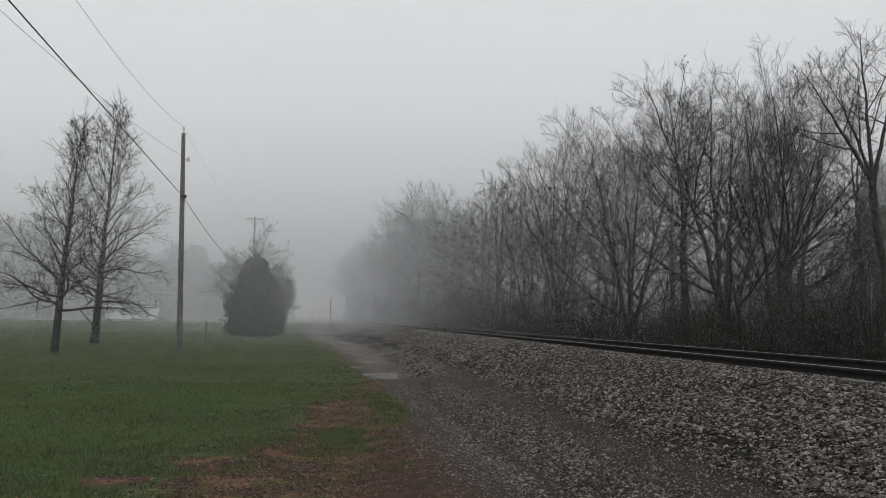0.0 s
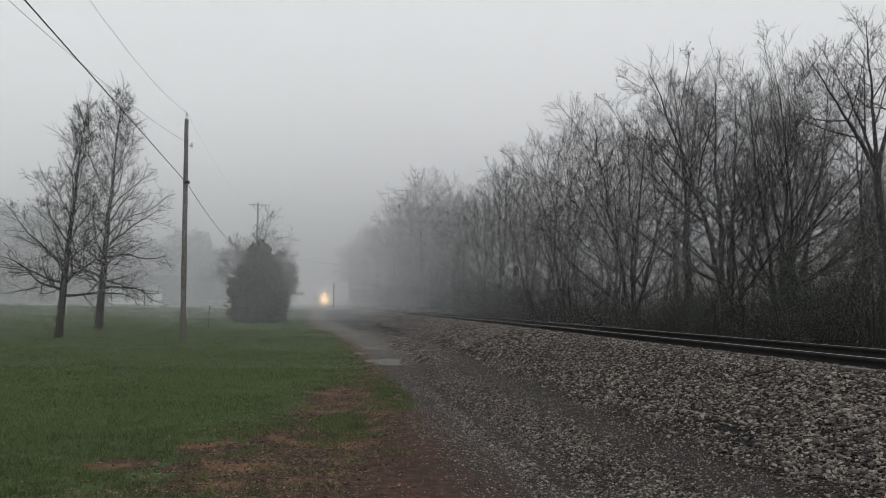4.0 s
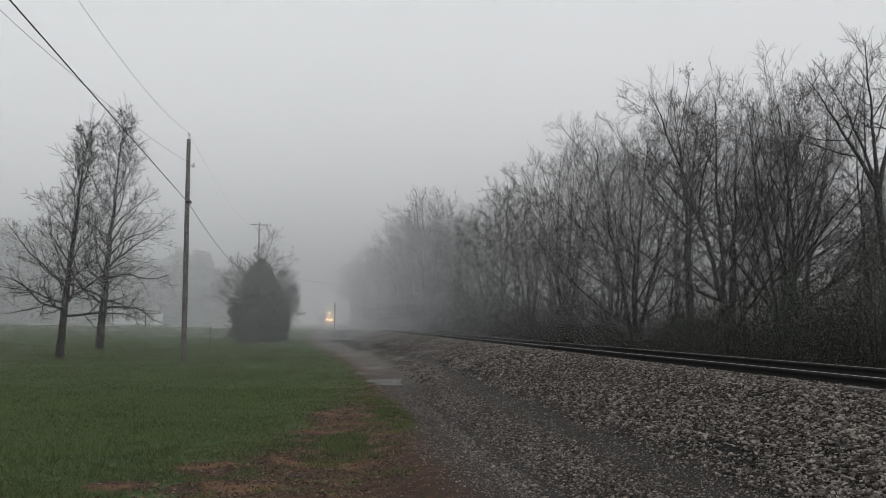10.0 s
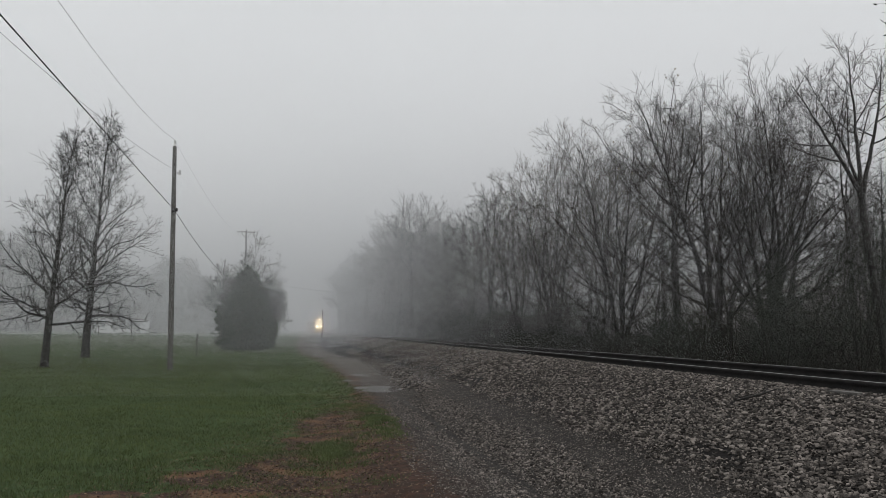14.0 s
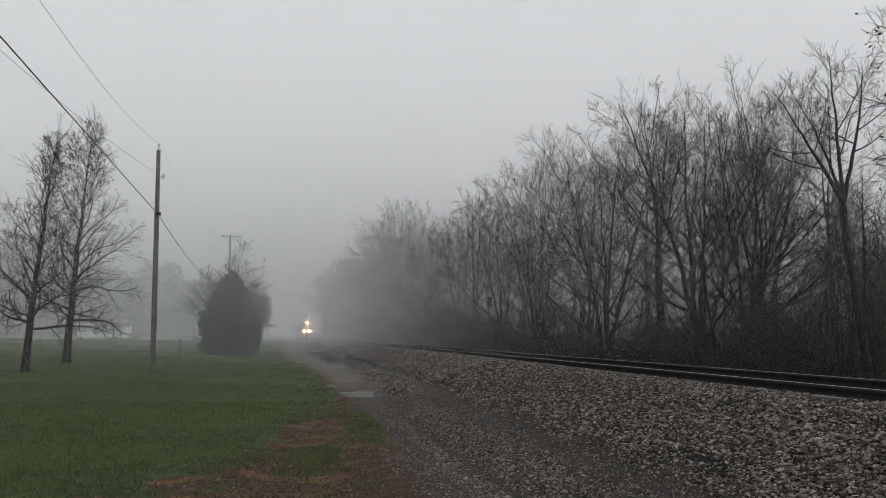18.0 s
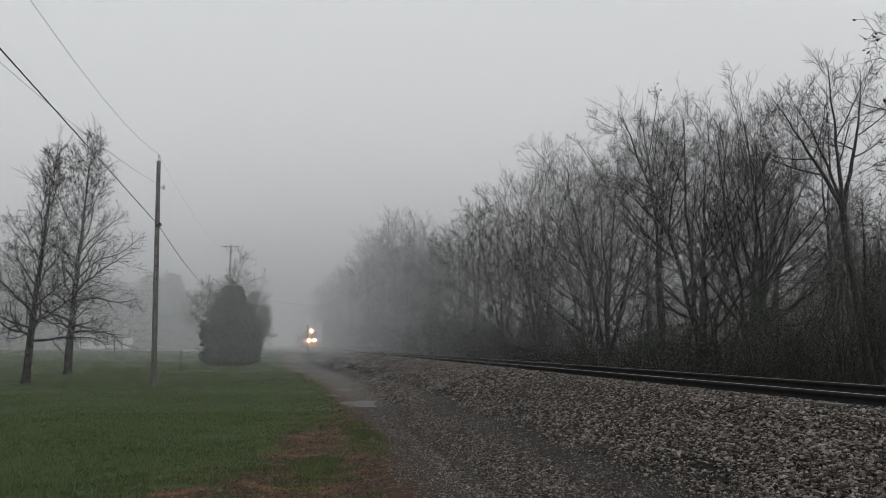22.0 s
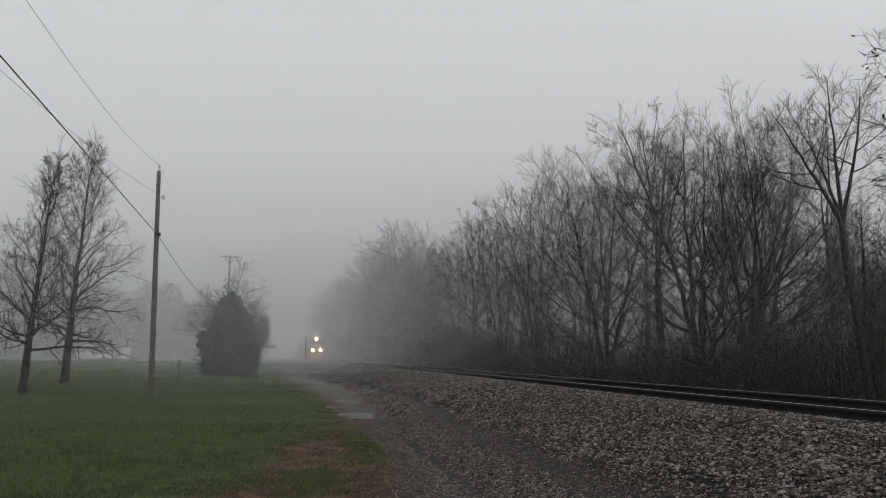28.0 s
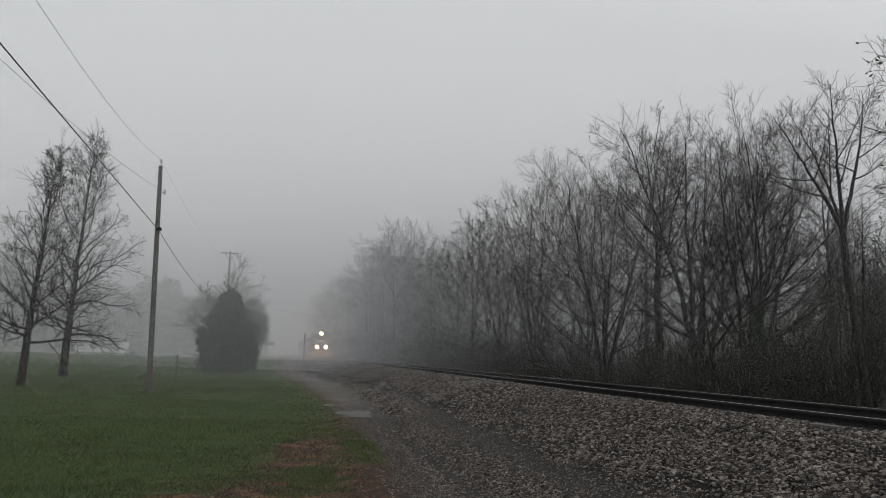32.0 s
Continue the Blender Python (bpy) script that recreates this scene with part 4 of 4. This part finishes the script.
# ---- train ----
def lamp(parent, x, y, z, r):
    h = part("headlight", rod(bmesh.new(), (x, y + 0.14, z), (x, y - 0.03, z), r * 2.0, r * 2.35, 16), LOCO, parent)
    # added disc stands in for the lamp's halo; lens oversized for its bloom
    part("halo_disc", rod(bmesh.new(), (x, y - 0.02, z), (x, y - 0.045, z), r * 2.0, r * 1.95, 16), HALO, h, "amber halo made as a glowing disc")
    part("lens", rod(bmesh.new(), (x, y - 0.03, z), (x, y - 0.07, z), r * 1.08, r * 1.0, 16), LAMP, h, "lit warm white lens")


def wheelset(parent, y):
    bm = rod(bmesh.new(), (-0.8, 0, 0), (0.8, 0, 0), 0.09)
    for s in (-1, 1):
        rod(bm, (s * 0.70, 0, 0), (s * 0.82, 0, 0), 0.5, n=18)
    return part("wheelset", bm, RUST, parent, m=pose(0, y, 0.5))


def locomotive():
    """Front at the origin, facing -y; the rail head is z = 0."""
    ob = thing("locomotive", pose(0, 0, 0), "dark freight locomotive with three lit headlights on the track", "locomotive")
    part("underframe", boxed(-1.5, 1.5, 0.9, 21, 1.0, 1.55, bevel=0.04), LOCO, ob)
    part("fuel_tank", boxed(-1.3, 1.3, 8, 13.5, 0.35, 1.0, bevel=0.12), LOCO, ob)
    part("nose", prism(bmesh.new(), [(1.0, 1.55), (1.0, 2.9), (1.25, 3.15), (2.6, 3.25), (2.6, 1.55)], -1.0, 1.0), LOCO, ob)
    cab = part("cab", prism(bmesh.new(), [(2.6, 1.55), (2.6, 3.2), (2.85, 4.45), (3.2, 4.75), (5.6, 4.75), (5.6, 1.55)], -1.52, 1.52), LOCO, ob)
    for x in (-0.95, 0.95):
        part("windscreen", prism(bmesh.new(), [(2.62, 3.45), (2.78, 4.2), (2.82, 4.2), (2.66, 3.45)], x - 0.42, x + 0.42), PANE, cab)
        part("number_board", boxed(x - 0.3, x + 0.3, 2.72, 2.9, 4.36, 4.6), LOCO, cab)
    part("hood", prism(bmesh.new(), [(5.6, 1.55), (5.6, 4.5), (19.5, 4.5), (20.2, 4.3), (20.2, 1.55)], -1.0, 1.0), LOCO, ob)
    part("radiator", prism(bmesh.new(), [(14.5, 3.6), (14.8, 4.75), (19.3, 4.75), (19.5, 3.6)], -1.5, 1.5), LOCO, ob)
    part("pilot", prism(bmesh.new(), [(0.35, 0.12), (0.7, 1.5), (1.0, 1.5), (1.0, 0.12)], -1.5, 1.5), YELLOW, ob, "yellow front pilot plate")
    part("coupler", boxed(-0.16, 0.16, -0.2, 0.6, 0.72, 1.0, bevel=0.05), RUST, ob)
    for s in (-1, 1):
        part("handrail", rod(rod(bmesh.new(), (s * 1.45, 0.75, 1.5), (s * 1.45, 0.75, 2.6), 0.025), (s * 1.45, 0.75, 2.6), (s * 1.45, 2.6, 2.6), 0.025), YELLOW, ob)
        part("side_rail", rod(bmesh.new(), (s * 1.45, 5.6, 2.6), (s * 1.45, 20.8, 2.6), 0.025), YELLOW, ob)
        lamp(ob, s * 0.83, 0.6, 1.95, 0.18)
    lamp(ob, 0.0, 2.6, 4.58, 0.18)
    for y in (2.6, 4.6, 6.6, 14.6, 16.6, 18.6):
        wheelset(ob, y)
    for y in (4.6, 16.6):
        for s in (-1, 1):
            part("truck_frame", boxed(s * 1.0 - 0.12, s * 1.0 + 0.12, y - 2.7, y + 2.7, 0.45, 0.85, bevel=0.06), RUST, ob)
    return ob


def hopper():
    ob = thing("freight_car", pose(0, 0, 0), "dark open-topped freight car coupled behind the locomotive", "freight car", "freight cars")
    part("body", prism(bmesh.new(), [(0.4, 2.6), (0.4, 4.2), (15.2, 4.2), (15.2, 2.6), (13.2, 1.1), (2.4, 1.1)], -1.5, 1.5), CAR, ob)
    part("sill", boxed(-0.4, 0.4, 0.0, 15.6, 0.85, 1.15), RUST, ob)
    for k in range(8):
        for s in (-1, 1):
            y = 1.2 + k * 1.88
            part("rib", boxed(s * 1.56 - 0.06, s * 1.56 + 0.06, y - 0.06, y + 0.06, 2.3, 4.2), CAR, ob)
    for y in (1.6, 3.4, 12.2, 14.0):
        wheelset(ob, y)
    for y in (2.5, 13.1):
        for s in (-1, 1):
            part("truck_frame", boxed(s * 1.0 - 0.1, s * 1.0 + 0.1, y - 1.4, y + 1.4, 0.4, 0.7, bevel=0.05), RUST, ob)
    return ob


def bird():
    """Flies along -y of its own space."""
    ob = thing("bird", pose(0, 0, 0), "small dark bird flying across the grey sky", "bird")
    bm = bmesh.new()
    bmesh.ops.create_uvsphere(bm, u_segments=10, v_segments=6, radius=0.05, matrix=Matrix.Diagonal((0.7, 2.0, 0.75, 1)))
    part("body", bm, WIRE, ob)
    part("tail", prism(bmesh.new(), [(0.08, 0.0), (0.19, 0.006), (0.19, -0.006)], -0.025, 0.025), WIRE, ob)
    for s in (-1, 1):
        bm = bmesh.new()
        q = [(0, -0.05, 0.01), (s * 0.10, -0.05, 0.035), (s * 0.19, 0.01, 0.02), (s * 0.09, 0.035, 0.03), (0, 0.05, 0.01)]
        a = [bm.verts.new(p) for p in q]
        b = [bm.verts.new((x, y, z - 0.008)) for x, y, z in q]
        bm.faces.new(a)
        bm.faces.new(b[::-1])
        for i in range(5):
            bm.faces.new((a[i], a[(i + 1) % 5], b[(i + 1) % 5], b[i]))
        part("wing", bm, WIRE, ob)
    return ob


swallow = bird()
engine = locomotive()
cars = [hopper()]
for _ in range(5):
    cars.append(copy_thing(cars[0], pose(0, 0, 0)))


# ---- grass ----
def lumps(x, y, seed, long, short):
    """Uneven swells with no direction of their own, about -1 to 1."""
    rng = np.random.default_rng(seed)
    v = 0
    for k in range(10):
        a, w = rng.random() * 6.283, 6.283 / (long * (short / long) ** (k / 9))
        v = v + np.sin((x * math.cos(a) + y * math.sin(a)) * w + rng.random() * 6.283 + 1.5 * np.sin((x * math.sin(a) - y * math.cos(a)) * w * 0.7))
    return v / 3.2


def grass():
    rng = np.random.default_rng(8)
    n = 360000
    y = 6.2 * (95 / 6.2) ** rng.random(n)
    x = 1.2 - (0.8 + 0.62 * y) * rng.random(n)
    wob = lumps(x, y, 3, 5.0, 0.6) + rng.normal(0, 0.35, n)
    m = 16000
    y[:m], x[:m] = -9 + 15.5 * rng.random(m), -0.8 - 7 * rng.random(m)
    t0 = rng.integers(0, 420, 24000)
    ty, tx = 6 * (24 / 6) ** rng.random(420), rng.normal(0.6, 0.75, 420)
    tx += lawn_edge(ty)
    k = slice(m, m + 24000)
    y[k], x[k] = ty[t0] + rng.normal(0, 0.09, 24000), tx[t0] + rng.normal(0, 0.09, 24000)
    island = slice(m + 24000, m + 42000)
    a, b, u, v = np.array(SOD)[(rng.random(18000) < 0.42).astype(int)].T
    x[island], y[island] = a + u * rng.normal(0, 0.48, 18000), b + v * rng.normal(0, 0.48, 18000)
    clump = lumps(x, y, 1, 6.0, 0.4)
    gap = x - lawn_edge(y) - 0.45 * wob
    patchy = lumps(x, y, 2, 2.2, 0.3)
    keep = ((gap - 1.1 * patchy * smooth(18, 10, y) < 0.2 * rng.normal(0, 1, n)) & (clump + rng.normal(0, 0.9, n) > -1.9)) | ((np.arange(n) >= m) & (np.arange(n) < m + 24000) & (x < 1.0 + rng.normal(0, 0.2, n)))
    keep &= inside(BARE, x, y) + 0.35 * patchy + rng.normal(0, 0.35, n) < 0.34
    keep[island] = patchy[island] + rng.normal(0, 0.4, 18000) < 0.45
    x, y, clump = x[keep], y[keep], clump[keep]
    n = len(x)
    z = ground_z(x, y)
    h = (0.017 + 0.024 * rng.random(n)) * (1.0 + 0.22 * clump) * (1 + 0.003 * y)
    a = rng.random(n) * 6.283
    w = 0.002 + 0.00045 * np.abs(y)
    lean = rng.normal(0, 0.5, (n, 2)) * h[:, None]
    p = np.stack([x, y, z - 0.01], 1)
    s = np.stack([np.cos(a) * w, np.sin(a) * w, 0 * a], 1)
    tip = p + np.stack([lean[:, 0], lean[:, 1], h + 0.01], 1)
    v = np.stack([p - s, p + s, tip], 1).reshape(-1, 3)
    me = mesh_np("grass", v, [np.arange(3 * n).reshape(-1, 3)])
    me.materials.append(material("lawn_grass", (0.036, 0.054, 0.014), (0.080, 0.104, 0.028), 0.7, 0.22, 1.6, 0.0, 0.06, island=True))
    tagged(new("grass", me), "damp green lawn grass with uneven tufts", "grass", kind="stuff")


grass()


# ---- litter on the bare strip ----
def litter():
    rng = np.random.default_rng(12)
    n = 48000
    y = 5.8 * (34 / 5.8) ** rng.random(n)
    x = lawn_edge(y) + rng.normal(0.85, 0.9, n)
    keep = (x < 1.25 + rng.normal(0, 0.22, n)) & (rng.random(n) < 0.1 + 0.9 * smooth(24, 15, y))
    x, y = x[keep], y[keep]
    me = flecks("litter", np.stack([x, y, ground_z(x, y) + 0.008], 1), 0.017, rng, 0.08 * y, 0.35, 0.3)
    me.materials.append(material("dry_straw_and_leaf_bits", (0.03, 0.018, 0.011), (0.15, 0.10, 0.062), 0.9, 3, 20, 0.0, 0.75, island=True))
    tagged(new("litter", me), "dry straw and leaf bits on the bare brown strip", "litter", kind="stuff")


litter()


# ---- ballast ----
CUBE = np.array([(x, y, z) for x in (-1, 1) for y in (-1, 1) for z in (-1, 1)], float)
QUADS = np.array([(0, 1, 3, 2), (4, 6, 7, 5), (0, 4, 5, 1), (2, 3, 7, 6), (1, 5, 7, 3), (0, 2, 6, 4)])

CHIP = np.array([(-1, -1, -1), (1, -1, -1), (1, 1, -1), (-1, 1, -1), (0, 0, 1.2)], float)
CHIP_SIDES = np.array([(0, 1, 4), (1, 2, 4), (2, 3, 4), (3, 0, 4)])


def turns(rng, n):
    """A free turn about the upright, and a modest tilt: flat stones lie on their broad side."""
    a, b, c = rng.random(n) * 6.283, rng.normal(0, 0.3, n), rng.normal(0, 0.3, n)
    o, i = np.zeros(n), np.ones(n)
    rz = np.stack([np.stack([np.cos(a), -np.sin(a), o], 1), np.stack([np.sin(a), np.cos(a), o], 1), np.stack([o, o, i], 1)], 1)
    rx = np.stack([np.stack([i, o, o], 1), np.stack([o, np.cos(b), -np.sin(b)], 1), np.stack([o, np.sin(b), np.cos(b)], 1)], 1)
    ry = np.stack([np.stack([np.cos(c), o, np.sin(c)], 1), np.stack([o, i, o], 1), np.stack([-np.sin(c), o, np.cos(c)], 1)], 1)
    return rx @ ry @ rz


def stones(rng, x, y, size, small=False):
    """Angular stones; small ones are chips with four faces."""
    n = len(x)
    shape = CHIP if small else CUBE
    half = size[:, None, None] * 0.5 * (0.42 + 1.0 * rng.random((n, 1, 3)))
    v = shape[None] * half * (0.8 + 0.4 * rng.random((n, len(shape), 3))) * 0.95
    v[:, :, 2] *= 0.48
    if small:
        v[:, 4, :2] = half[:, 0, :2] * rng.normal(0, 0.4, (n, 2))
    v = np.einsum("nij,nkj->nki", turns(rng, n), v)
    v += np.stack([x, y, ground_z(x, y) + size * (0.05 + 0.40 * rng.random(n))], 1)[:, None, :]
    k = np.arange(n)[:, None, None] * len(shape)
    f = k + (CHIP_SIDES[None] if small else QUADS[None, :5])
    return v.reshape(-1, 3), f.reshape(-1, f.shape[2])


def ballast():
    rng = np.random.default_rng(9)
    vs, fs, chips, base = [], [], [], 0
    for n, y0, y1, x0, x1, s0, s1 in ((42000, 4.2, 17, 3.2, 5.9, 0.018, 0.035), (16000, 17, 48, 3.3, 5.85, 0.030, 0.052), (9000, 48, 125, 3.4, 5.8, 0.05, 0.09),
                                      (3000, 6, 40, 5.8, 8.2, 0.06, 0.09), (8000, 4.6, 19, 2.1, 3.0, 0.013, 0.029), (6000, 5, 16, 1.45, 2.2, 0.010, 0.021),
                                      (64000, 4.6, 26, 1.15, 3.5, 0.009, 0.020), (7000, 4.6, 19, 1.6, 2.7, 0.012, 0.027), (2500, 19, 60, 2.2, 3.3, 0.03, 0.06), (2500, -6, 4.5, 1.2, 5.8, 0.03, 0.065)):
        y = y0 * (y1 / y0) ** rng.random(n) if y0 > 0 else y0 + (y1 - y0) * rng.random(n)
        u = rng.random(n)
        if x1 < 3.35 and x1 - x0 < 1.5:
            u = (rng.random(n) + rng.random(n) + rng.random(n)) / 3
        x = x0 + (x1 - x0) * u + (track_x(y) - 6.45)
        ragged = 0.18 * np.sin(y * 1.1) + 0.12 * np.sin(y * 2.9)
        keep = (x > x0 + 0.2 + ragged) | (rng.random(n) < 0.3)
        x, y = x[keep], y[keep]
        v, f = stones(rng, x, y, s0 + (s1 - s0) * rng.random(len(x)) ** 1.6, s1 < 0.025 or y0 > 40)
        vs.append(v)
        (fs if f.shape[1] == 4 else chips).append(f + base)
        base += len(v)
    bed = thing("ballast", pose(0, 0, 0), "bank of brown-grey crushed stone along the track", "ballast", kind="structure")
    tagged(part("stone_bed", mesh_np("stone_bed", np.concatenate(vs), [np.concatenate(fs), np.concatenate(chips)]), STONE, bed), kind="stuff")
    shapes = []
    for k in range(8):
        half = 0.5 * (0.45 + 0.7 * rng.random((1, 3)))
        v = CUBE * half * (0.75 + 0.4 * rng.random((8, 3))) * 0.9
        me = mesh_np("stone", v, [QUADS])
        me.materials.append(STONE_ONE)
        shapes.append(me)
    for k in range(300):
        y = 4.6 * (9.0 / 4.6) ** rng.random()
        x = 3.2 + 2.0 * rng.random()
        size = 0.028 + 0.018 * rng.random()
        ob = part("stone", shapes[k % 8], None, bed)
        ob.matrix_basis = pose(x, y, float(ground_z(x, y)) + size * 0.25, rng.normal(0, 15), rng.normal(0, 15), rng.random() * 360) @ Matrix.Diagonal((size, size, size * 0.7, 1))


ballast()


# ---- ties ----
def ties():
    bm = boxed(-1.3, 1.3, -0.115, 0.115, -0.18, 0.0, bevel=0.012)
    me = mesh_of("tie", bm)
    me.materials.append(TIE)
    rng = np.random.default_rng(10)
    for k in range(260):
        y = -6 + k * 0.53
        ob = new("tie", me)
        ob.parent = track
        ob.matrix_basis = pose(float(track_x(y)) + rng.normal(0, 0.03), y, TIE_TOP + rng.normal(0, 0.006), 0, 0, rng.normal(0, 0.8))


ties()


# ---- what moves ----
BIRD = ((0, 300, 150, 26, -90), (21.1, 14.26, 45, 18.2, -90), (21.5, 8.5, 43, 18.7, -90), (21.9, 2.55, 41, 19.05, -90), (22.4, -4.2, 39, 18.0, -80),
        (22.9, -8.0, 37, 16.3, -60), (23.4, -9.9, 36, 14.2, -50), (24.5, -14, 34.5, 10, -60), (28, -45, 60, 6, -110), (32, -95, 120, 5, -115))


def motions():
    def rows(offset):
        return [(t, track_pose(393.0 - 7.16 * t + offset, RAIL_TOP)) for t in range(0, 33, 4)]

    walk(swallow, [(t, pose(x, y, z, 0, 0, turn)) for t, x, y, z, turn in BIRD])
    walk(engine, rows(0.0))
    for i, car in enumerate(cars):
        walk(car, rows(21.4 + 15.8 * i))


motions()
